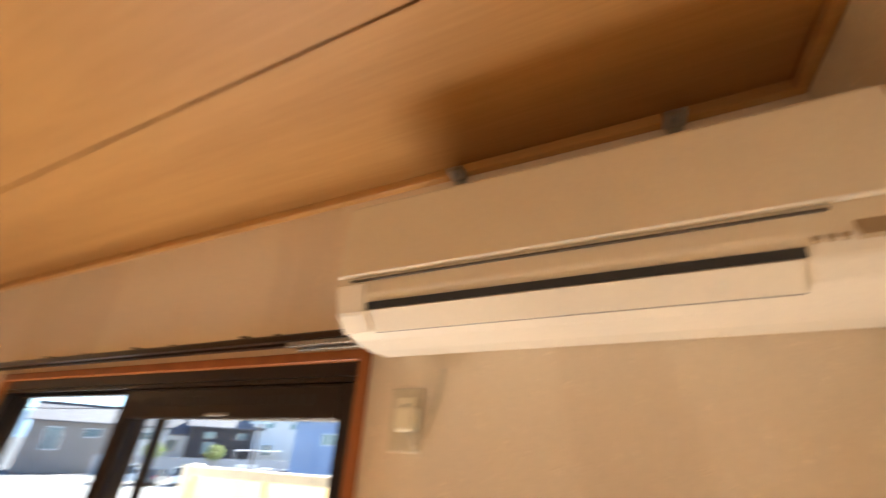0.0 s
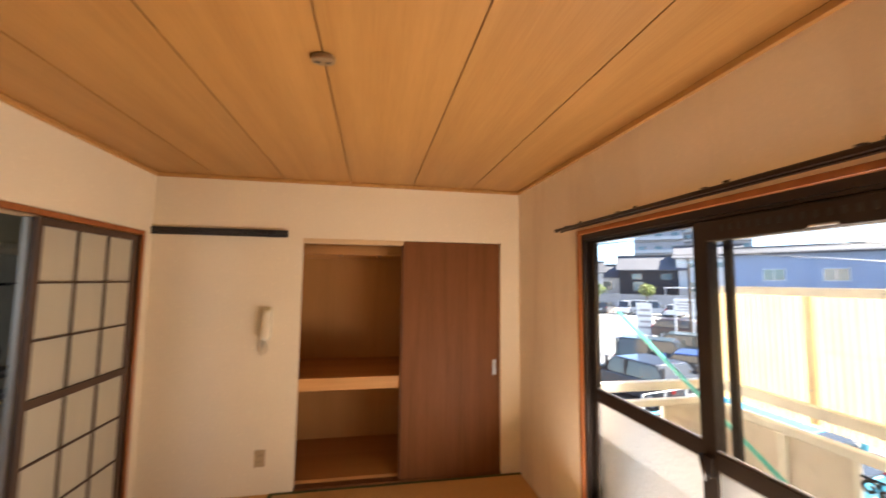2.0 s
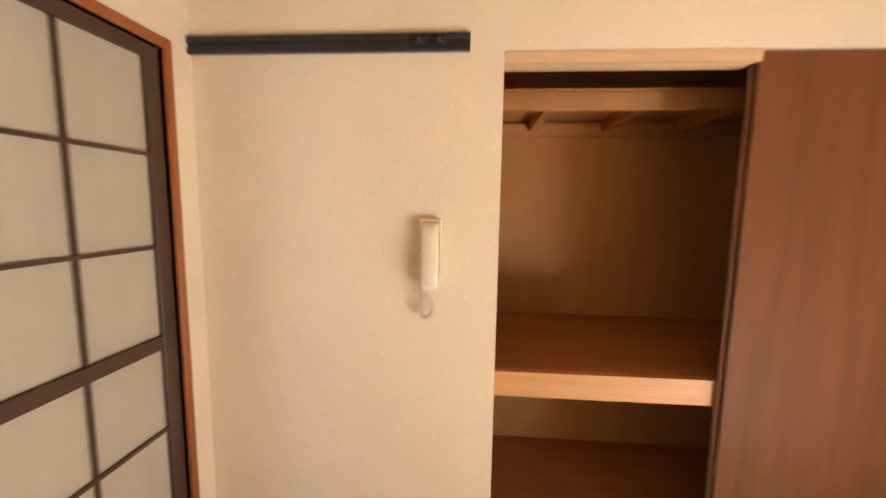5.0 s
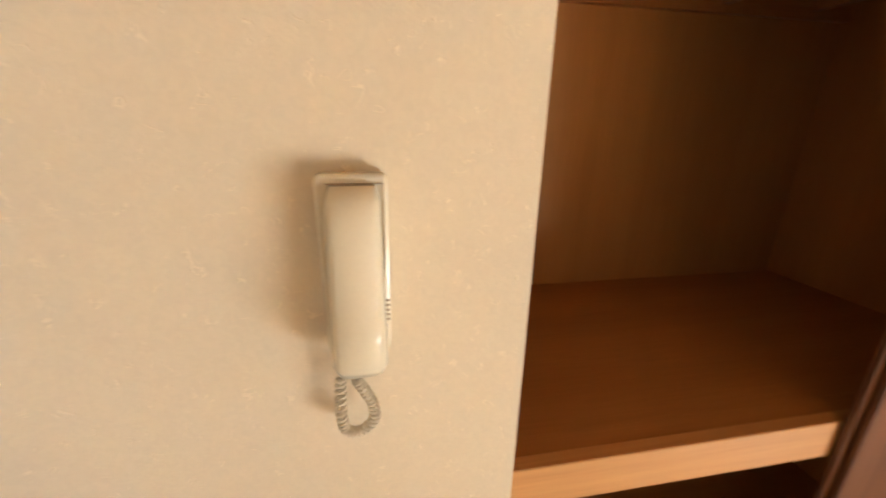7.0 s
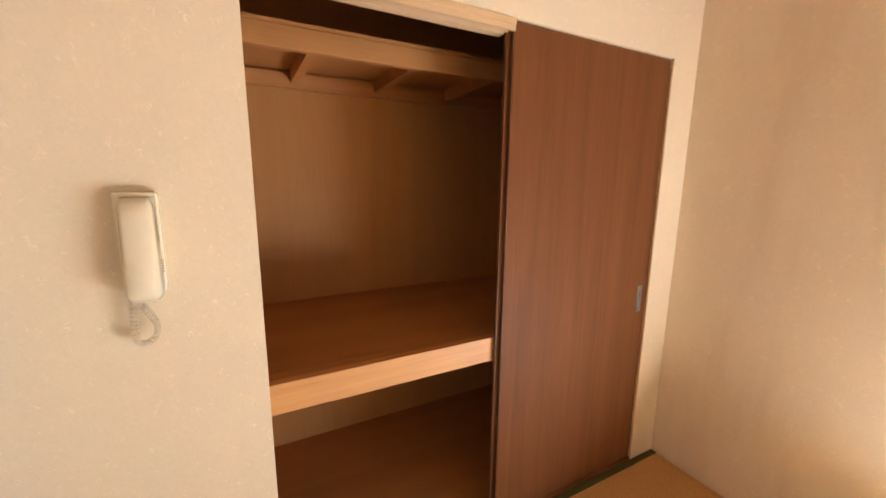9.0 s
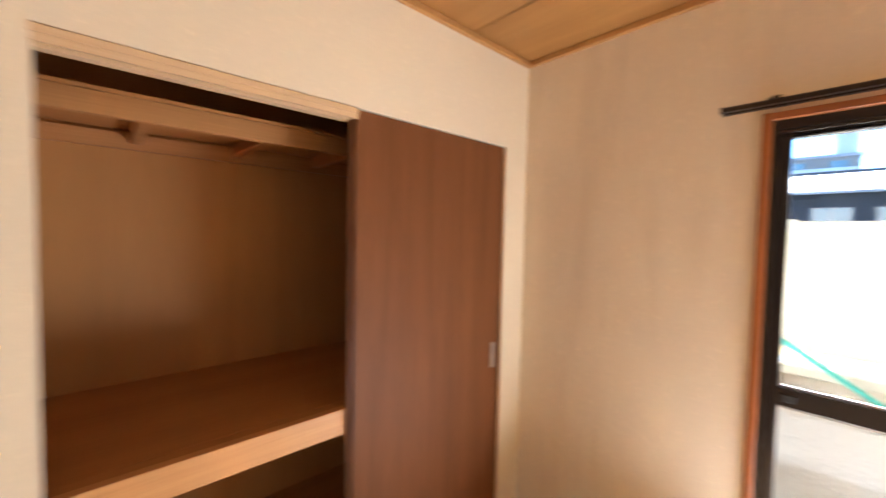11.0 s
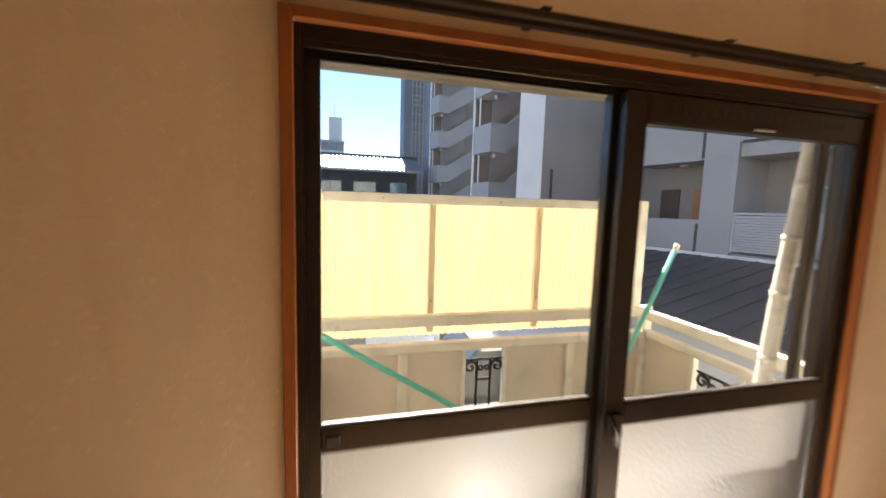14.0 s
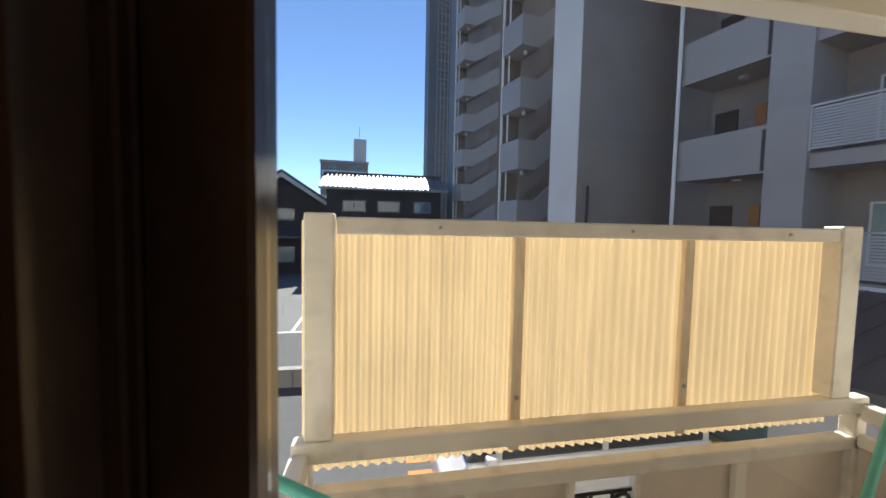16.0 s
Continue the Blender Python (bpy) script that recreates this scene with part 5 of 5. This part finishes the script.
def house(x, y, turn, w, d, h_eave, h_ridge, wall, roof, label, ridge_along=True, wins=(), rows=True):
    """A house centred at x, y; its front faces -x before it is turned. wins: (offset, z, width, height) on the front."""
    hs_ = thing("house", label, "house", "houses across the car park")
    hs_.location, hs_.rotation_euler = (x, y, G), (0, 0, radians(turn))
    part("wall", boxes((-d / 2, d / 2, -w / 2, w / 2, 0, h_eave)), wall, hs_)
    ov = 0.55
    if ridge_along:
        rf = part("roof", prism([(-d / 2 - ov, h_eave - 0.12), (0, h_ridge), (d / 2 + ov, h_eave - 0.12), (d / 2 + ov, h_eave + 0.05), (0, h_ridge + 0.2), (-d / 2 - ov, h_eave + 0.05)], "y", -w / 2 - ov, w / 2 + ov), roof, hs_)
        n = int((w + 2 * ov) / 0.34) if rows else 0
        for k in range(n):
            yy = -w / 2 - ov + 0.34 * k + 0.1
            part("tile_row", prism([(-d / 2 - ov, h_eave + 0.055), (-0.2, h_ridge + 0.185), (-0.2, h_ridge + 0.27), (-d / 2 - ov, h_eave + 0.14)], "y", yy, yy + 0.15), roof, rf)
        part("ridge", box(-0.22, 0.22, -w / 2 - ov, w / 2 + ov, h_ridge + 0.12, h_ridge + 0.42, 0.05, 1), M_ROOFD, rf)
    else:
        rf = part("roof", prism([(-w / 2 - ov, h_eave - 0.15), (0, h_ridge), (w / 2 + ov, h_eave - 0.15), (w / 2 + ov, h_eave + 0.05), (0, h_ridge + 0.25), (-w / 2 - ov, h_eave + 0.05)], "x", -d / 2 - ov, d / 2 + ov), roof, hs_)
        part("gable", prism([(-w / 2, h_eave), (0, h_ridge - 0.05), (w / 2, h_eave)], "x", -d / 2, -d / 2 + 0.15), wall, hs_)
        part("barge_board", prism([(-w / 2 - ov, h_eave - 0.5), (0, h_ridge - 0.35), (w / 2 + ov, h_eave - 0.5), (w / 2 + ov, h_eave - 0.16), (0, h_ridge - 0.01), (-w / 2 - ov, h_eave - 0.16)], "x", -d / 2 - ov, -d / 2 - ov + 0.06), M_PLASTER, hs_)
    for o, z, ww, wh in wins:
        wd = part("window", boxes((-d / 2 - 0.06, -d / 2 - 0.002, o - ww / 2, o + ww / 2, z, z + wh)), M_BEIGE if wall is M_DARKWOOD else M_PIPE, hs_)
        part("pane", boxes((-d / 2 - 0.075, -d / 2 - 0.061, o - ww / 2 + 0.07, o - 0.03, z + 0.07, z + wh - 0.07)), M_WIN, wd)
        part("pane", boxes((-d / 2 - 0.075, -d / 2 - 0.061, o + 0.03, o + ww / 2 - 0.07, z + 0.07, z + wh - 0.07)), M_WIN, wd)
    return hs_


def polar(head, dist):
    return 2.57 + dist * math.cos(radians(head)), -1.04 + dist * math.sin(radians(head))


hx, hy = polar(12.0, 37)
h1 = house(hx, hy, 12, 7.6, 7, 5.6, 8.2, M_DARKWOOD, M_ROOFD, "old dark timber house with a white-edged gable", False, ((0.3, 4.4, 2.6, 1.0), (0.6, 1.0, 3.2, 1.3)))
part("porch_roof", prism([(-4.9, 3.0), (-3.5, 3.6), (-3.5, 3.75), (-4.9, 3.15)], "y", -4.0, 4.0), M_ROOFD, h1, "dark tiled porch roof")
hx, hy = polar(-2.0, 34)
house(hx, hy, 0, 9.0, 6, 7.0, 8.2, M_DARKWOOD, M_ROOFT, "dark house with a bright silver-grey tiled roof", True, ((2.4, 5.2, 1.8, 0.9), (-0.3, 5.2, 1.8, 0.9), (-3.0, 5.2, 1.4, 0.9)))
hx, hy = polar(31, 48)
house(hx, hy, 31, 17, 8, 7.0, 7.6, M_BLUEB, M_ROOFD, "long blue-grey building across the car park", True, ((5, 4.5, 1.6, 1.1), (1, 4.5, 1.6, 1.1), (-3, 4.5, 1.6, 1.1), (-6, 4.5, 1.2, 1.1)))
for head, dist, w, he, hr, wall, roof, lab in ((50.6, 83, 11, 6.6, 9.2, M_DARKWOOD, M_ROOFG, "dark-clad two-storey house with a grey roof"), (44.3, 83, 9.5, 8.7, 10.9, M_PLASTER, M_ROOFG, "large white house with a pale hipped roof"),
                                             (55.0, 85, 8, 5.2, 7.6, M_PLASTER, M_ROOFG, "white house with a grey roof"), (60, 80, 9, 6.0, 8.0, M_PLASTER, M_ROOFD, "cream house behind the car park"),
                                             (39.5, 84, 8, 6.4, 8.8, M_BEIGE, M_ROOFG, "beige house behind the car park"), (65, 76, 9, 6.0, 8.0, M_BEIGE, M_ROOFG, "beige house with a grey slate roof"),
                                             (18.5, 70, 8, 9.5, 10.5, M_PLASTER, M_ROOFD, "white house beyond the timber house")):
    hx, hy = polar(head, dist)
    house(hx, hy, head, w, 7, he, hr, wall, roof, lab, True, ((w * 0.22, he - 1.8, 1.7, 1.1), (-w * 0.22, he - 1.8, 1.7, 1.1), (w * 0.2, 2.6, 1.8, 1.8)), rows=False)
cp = thing("carport", "pale flat-roofed carport beside the white house", "carport")
cp.location, cp.rotation_euler = (*polar(46.6, 76), G), (0, 0, radians(46.6))
part("roof", box(-2.4, 2.4, -3.4, 3.4, 3.3, 3.45, 0.03, 1), M_PLASTER, cp)
for px_, py_ in ((-2.2, -3.2), (-2.2, 3.2), (2.2, -3.2), (2.2, 3.2)):
    part("post", tube([(px_, py_, 0), (px_, py_, 3.3)], 0.06, 6), M_SILVER, cp)


def block(head, dist, w, top, turn, wall, label, storeys):
    b = thing("apartment_building", label, "apartment building", "far apartment buildings")
    x, y = polar(head, dist)
    b.location, b.rotation_euler = (x, y, G), (0, 0, radians(turn))
    hh = top - G
    part("wall", boxes((0, 12, -w / 2, w / 2, 0, hh)), wall, b)
    part("roof", boxes((-0.2, 12.2, -w / 2 - 0.2, w / 2 + 0.2, hh + 0.001, hh + 0.5)), M_GREYL, b)
    st = (hh - 1) / storeys
    for k in range(storeys):
        part("balcony", boxes((-1.2, -0.002, -w / 2 + 0.3, w / 2 - 0.3, 1 + st * k - 0.15, 1 + st * k + 1.0)), M_PLASTER, b)
        n = max(2, int(w / 4))
        for i in range(n):
            o = -w / 2 + w * (i + 0.5) / n
            part("window", boxes((-0.06, -0.003, o - 1.1, o + 1.1, 1 + st * k + 1.02, 1 + st * k + 2.3)), M_WIN, b)
    return b


block(49.8, 148, 15, 30.0, 52, M_GREYL, "pale grey apartment building far behind the houses", 7)
block(43.6, 158, 20, 34, 45, M_GREYL, "tall grey apartment building in the distance", 10)
tb = block(3.6, 95, 11, 16.2, 4, M_BEIGE, "beige apartment building beyond the roofs", 6)
part("lift_tower", boxes((2, 6, -5.2, -2.2, 19.4, 25.2)), M_PLASTER, tb, "white rooftop lift tower")
part("mast", tube([(4, -3.6, 25.2), (4, -3.6, 28.5)], 0.08, 6), M_SILVER, tb)
block(16.2, 120, 7, 17.0, 16, M_PLASTER, "white building far behind the timber house", 6)

# ---- cars ----


def paint(name, c):
    m = shade(name, c, 0.30, 0.1, 0.02, 2, 60, 0.01, 0.0, spec=0.7)
    m.node_tree.nodes["Principled BSDF"].inputs["Coat Weight"].default_value = 0.8
    m.node_tree.nodes["Principled BSDF"].inputs["Coat Roughness"].default_value = 0.06
    return m


P_WHITE, P_BLACK, P_BROWN, P_SILVER, P_RED, P_BLUE = paint("white_car_paint", (0.75, 0.75, 0.74)), paint("black_car_paint", (0.03, 0.032, 0.04)), paint("brown_car_paint", (0.06, 0.028, 0.025)), paint("silver_car_paint", (0.45, 0.46, 0.48)), paint("red_car_paint", (0.35, 0.02, 0.02)), paint("blue_car_paint", (0.03, 0.08, 0.25))
M_CARGL = shade("car_window", (0.05, 0.055, 0.058), 0.08, 0, 0.05, 2, 20, 0.02, 0.0, spec=0.6)
M_TYRE = shade("tyre_rubber", (0.02, 0.02, 0.02), 0.8)
M_LAMPR = shade("red_tail_lamp", (0.35, 0.01, 0.01), 0.15)
M_LAMPW = shade("clear_head_lamp", (0.7, 0.7, 0.7), 0.1)
CARS = {}


def car(kind, mat, x, y, turn, label):
    """kind: van, kei, hatch, onebox. Nose towards +x before it is turned."""
    key = (kind, mat.name)
    m = Matrix.Translation((x, y, G + 0.006)) @ Matrix.Rotation(radians(turn), 4, "Z")
    if key in CARS:
        c = copy_thing(CARS[key], m)
        c["label"] = label
        return c
    c = thing("car", label, "car", "parked cars")
    L, Wd, Ht, hood, belt = {"van": (4.7, 1.75, 1.85, 0.75, 1.0), "kei": (3.4, 1.48, 1.75, 0.55, 0.98), "hatch": (4.2, 1.72, 1.48, 1.05, 0.92), "onebox": (4.1, 1.62, 1.92, 0.32, 1.08)}[kind]
    a, b = -L / 2, L / 2
    low = prism([(a, 0.35), (a + 0.05, 0.28), (b - 0.05, 0.28), (b, 0.4), (b - 0.02, 0.72), (b - 0.15, 0.82), (b - hood, belt), (a + 0.04, belt), (a, 0.8)], "y", -Wd / 2, Wd / 2, 0.06, 2)
    part("body", low, mat, c)
    rk = 0.55 if kind == "hatch" else 0.18
    fr = 0.75 if kind != "kei" else 0.5
    n = []
    cab = bmesh.new()
    inset = 0.13
    for (xx, zz, ww) in ((a + 0.06, belt - 0.02, Wd / 2 - 0.03), (b - hood + 0.05, belt - 0.02, Wd / 2 - 0.03), (b - hood - fr, Ht, Wd / 2 - inset), (a + 0.06 + rk, Ht, Wd / 2 - inset)):
        n.append((cab.verts.new((xx, -ww, zz)), cab.verts.new((xx, ww, zz))))
    for i in range(4):
        j = (i + 1) % 4
        cab.faces.new((n[i][0], n[j][0], n[j][1], n[i][1]))
    cab.faces.new([q[0] for q in n])
    cab.faces.new([q[1] for q in n])
    bmesh.ops.recalc_face_normals(cab, faces=cab.faces)
    bmesh.ops.bevel(cab, geom=cab.edges[:], offset=0.05, segments=2, affect="EDGES", profile=0.5)
    part("windows", cab, M_CARGL, c, "dark window glass")
    part("roof", box(a + 0.10 + rk, b - hood - fr - 0.04, -Wd / 2 + inset + 0.0, Wd / 2 - inset, Ht - 0.06, Ht + 0.018, 0.03, 2), mat, c)
    for xx0 in (a + 0.06 + rk * 0.5, (a + b) / 2 - 0.25, b - hood - fr * 0.55):
        for sy in (-1, 1):
            part("pillar", prism([(xx0 - 0.045, belt), (xx0 + 0.045, belt), (xx0 + 0.045, Ht - 0.03), (xx0 - 0.045, Ht - 0.03)], "y", sy * (Wd / 2 - inset + 0.0), sy * (Wd / 2 - 0.03)), mat, c)
    for wx in (a + 0.75, b - 0.75):
        for sy in (-1, 1):
            wh = part("wheel", tube([(wx, sy * (Wd / 2 - 0.19), 0.31), (wx, sy * (Wd / 2 + 0.005), 0.31)], 0.31, 16), M_TYRE, c)
            part("rim", tube([(wx, sy * (Wd / 2 + 0.0055), 0.31), (wx, sy * (Wd / 2 + 0.015), 0.31)], 0.20, 12), M_SILVER, wh)
    for sy in (-1, 1):
        part("headlight", box(b - 0.10, b + 0.004, sy * (Wd / 2 - 0.40), sy * (Wd / 2 - 0.08), 0.62, 0.76, 0.02, 1), M_LAMPW, c)
        part("taillight", box(a - 0.006, a + 0.08, sy * (Wd / 2 - 0.20), sy * (Wd / 2 - 0.04), 0.72, 0.98, 0.02, 1), M_LAMPR, c)
        part("mirror", box(b - hood - 0.35, b - hood - 0.2, sy * (Wd / 2 + 0.02), sy * (Wd / 2 + 0.16), belt, belt + 0.14, 0.02, 1), mat, c)
    part("number_plate", box(a - 0.012, a - 0.001, -0.17, 0.17, 0.52, 0.68), M_LINE, c)
    c.matrix_basis = m
    CARS[key] = c
    return c


car("hatch", P_BLACK, 11.2, 9.9, 100, "black hatchback parked below the balcony")
P_DGREEN = paint("dark_green_car_paint", (0.06, 0.08, 0.075))
car("kei", P_DGREEN, 13.9, 12.0, -48, "dark green boxy small car in the car park")
car("hatch", P_DGREEN, 18.6, 14.6, -48, "dark green hatchback in the car park")
car("hatch", P_BROWN, 24.3, 21.9, -43, "dark brown hatchback in the car park")
car("hatch", P_WHITE, 28.9, 22.6, -43, "white hatchback in the car park")
car("hatch", P_BLUE, 14.6, 9.6, -48, "blue hatchback in the car park")
for k, (kind, mt, lab) in enumerate((("van", P_WHITE, "white people carrier in the far row"), ("hatch", P_BLACK, "black hatchback in the far row"), ("kei", P_WHITE, "white boxy small car in the far row"), ("van", P_SILVER, "silver people carrier in the far row"),
                                     ("hatch", P_WHITE, "white hatchback in the far row"), ("van", P_WHITE, "white people carrier in the far row"), ("kei", P_SILVER, "silver boxy small car in the far row"), ("hatch", P_SILVER, "silver hatchback in the far row"))):
    car(kind, mt, 31.5 + 1.9 * k, 47.5 - 2.05 * k, 40 if k % 3 else -46, lab)
car("onebox", P_WHITE, 8.02, -4.05, 90, "white one-box van parked below the balcony")
car("van", P_BLACK, 10.05, -4.85, 90, "black van parked beside the white van")
P_SKY = paint("light_blue_car_paint", (0.06, 0.40, 0.62))
car("hatch", P_SKY, 9.3, 4.3, 100, "light blue hatchback parked below the balcony")
structure("orange_marking", boxes((8.70, 8.83, -2.45, -1.70, G, G + 0.006), (9.05, 9.19, -2.45, -1.70, G, G + 0.006)), shade("orange_road_paint", (0.60, 0.20, 0.04), 0.8, 0, 0.15, 3), "faded orange ground marking", "road marking")
yb = thing("pipe_barrier", "yellow pipe barrier beside the parked van", "barrier")
M_YEL = shade("yellow_pipe_paint", (0.62, 0.38, 0.03), 0.45)
part("arch", tube([(7.75, -6.0, G), (7.75, -6.0, G + 0.7), (7.72, -6.06, G + 0.8), (7.45, -6.7, G + 0.8), (7.42, -6.76, G + 0.7), (7.42, -6.76, G)], 0.05, 8), M_YEL, yb, smooth=True)
part("cross_bar", tube([(7.75, -6.0, G + 0.4), (7.42, -6.76, G + 0.4)], 0.04, 8), M_YEL, yb)

# ---- street furniture ----


def signboard(x, y, turn, w, h, z, label, mat):
    s = thing("signboard", label, "signboard")
    s.location, s.rotation_euler = (x, y, G), (0, 0, radians(turn))
    part("board", box(-0.05, 0.05, -w / 2, w / 2, z, z + h, 0.01, 1), mat, s)
    for sy in (-1, 1):
        part("post", tube([(0, sy * (w / 2 - 0.12), 0), (0, sy * (w / 2 - 0.12), z)], 0.06, 8), M_PIPE, s)
    for k in range(4):
        part("text_bar", boxes((-0.056, -0.051, -w * 0.4, w * (0.4 - 0.12 * (k % 2)), z + h * (0.2 + 0.18 * k), z + h * (0.27 + 0.18 * k))), M_GREYL, s, "line of unreadable text")


signboard(22.2, 23.4, 48, 1.05, 2.45, 0.2, "plain white signboard on posts in the car park", M_LINE)
signboard(23.2, 20.6, 46, 1.3, 1.1, 2.0, "white signboard on two posts in the car park", M_LINE)
M_SKYB = shade("blue_awning", (0.05, 0.35, 0.55), 0.6)
up_ = thing("utility_pole", "dark utility pole with cross arms and wires", "utility pole")
up_.location = (20.35, 17.05, G)
part("pole", tube([(0, 0, 0), (0, 0, 3), (0, 0, 5.75)], 0.07, 10), M_BARK, up_)
for z in (5.4,):
    part("cross_arm", box(-0.05, 0.05, -0.9, 0.9, z, z + 0.1), M_STEEL, up_)
    for o in (-0.8, 0.0, 0.8):
        part("insulator", tube([(0, o, z + 0.1), (0, o, z + 0.26)], 0.05, 8), M_PLASTER, up_)
wires = thing("power_wires", "black overhead power wires", "wires")
for k, (z, o) in enumerate(((4.2, -0.8), (4.25, 0.0), (4.2, 0.8), (4.95, -0.8), (4.95, 0.8), (3.2, 0.2))):
    pts = []
    for i in range(13):
        f = i / 12
        pts.append((-10 + 70 * f, 40 - 45 * f + o, z + 1.2 * (abs(f * 2.17 % 1 - 0.5) * 2) ** 2 - 0.6))
    part("wire", tube(pts, 0.022, 5), M_BLACK, wires)
fe = thing("pipe_fence", "white pipe fence along the car park", "fence")
for k in range(15):
    part("post", tube([(9.2 + 0.9 * k, 7.0 + 0.2 * k, G), (9.2 + 0.9 * k, 7.0 + 0.2 * k, G + 1.0)], 0.03, 6), M_PIPE, fe)
for z in (0.4, 0.7, 1.0):
    part("rail", tube([(9.2, 7.0, G + z), (15.5, 8.4, G + z), (21.8, 9.8, G + z)], 0.025, 6), M_PIPE, fe)
fw = thing("far_wall", "long white wall behind the far row of cars", "wall")
for k in range(14):
    part("panel", box(-1.22, 1.22, -0.1, 0.1, 0.0, 2.3), M_GREYL, fw).matrix_basis = Matrix.Translation((36.0 + 1.85 * k, 60.5 - 1.66 * k, G)) @ Matrix.Rotation(radians(-41.9), 4, "Z")


def tree(x, y, h, r, seed):
    """Trunk, limbs and a ragged crown of leaf clumps."""
    rnd = random.Random(seed)
    t = thing("tree", "small round-headed street tree with light green leaves", "tree", "street trees")
    t.location = (x, y, G)
    tr = tube([(0, 0, 0), (0.05, 0.02, h * 0.3), (0.0, 0.05, h * 0.55)], 0.10, 8)
    part("trunk", tr, M_BARK, t)
    for k in range(5):
        a = rnd.uniform(0, 6.28)
        part("limb", tube([(0, 0.03, h * 0.45), (r * 0.4 * math.cos(a), r * 0.4 * math.sin(a), h * 0.65), (r * 0.7 * math.cos(a), r * 0.7 * math.sin(a), h * 0.85)], 0.035, 5), M_BARK, t)
    bm = bmesh.new()
    for k in range(420):
        a, u, q = rnd.uniform(0, 6.283), rnd.uniform(-1, 1), rnd.uniform(0.35, 1.0) ** 0.5
        wob = 1 + 0.25 * math.sin(3 * a + seed) * math.cos(2 * u)
        c = Vector((r * q * wob * math.sqrt(1 - u * u) * math.cos(a), r * q * wob * math.sqrt(1 - u * u) * math.sin(a), h * 0.72 + r * 0.85 * q * u))
        s = rnd.uniform(0.10, 0.22)
        d1 = Vector((rnd.uniform(-1, 1), rnd.uniform(-1, 1), rnd.uniform(-1, 1))).normalized()
        d2 = d1.orthogonal().normalized()
        d3 = d1.cross(d2) * 0.25
        vs = [bm.verts.new(c + s * d1), bm.verts.new(c + s * 0.6 * d2 + s * d3), bm.verts.new(c - s * d1), bm.verts.new(c - s * 0.6 * d2 - s * d3)]
        bm.faces.new(vs)
    part("crown", bm, M_LEAF, t)


for i, (hd, ds_) in enumerate(((51.2, 68), (57.5, 66))):
    tx, ty = polar(hd, ds_)
    tree(tx, ty, 4.2, 1.25, i + 3)
# far hills
hill = bmesh.new()
prev = None
for i in range(60):
    a = radians(20 + 60 * i / 59)
    z = 40 + 35 * noise.noise(Vector((i * 0.13, 0, 0))) + 10 * noise.noise(Vector((i * 0.5, 3, 0)))
    p = (900 * math.cos(a), 900 * math.sin(a))
    cur = (hill.verts.new((p[0], p[1], -5)), hill.verts.new((p[0] * 1.1, p[1] * 1.1, z)))
    if prev:
        hill.faces.new((prev[0], cur[0], cur[1], prev[1]))
    prev = cur
# the haze of distance is put into the hills' blue base colour
M_HILL = shade("haze_blue_hills", (0.16, 0.24, 0.34), 0.9)
tagged(part("backdrop_hills", hill, M_HILL), "wooded hills on the horizon, distance haze in their blue colour", "hills", kind="structure")
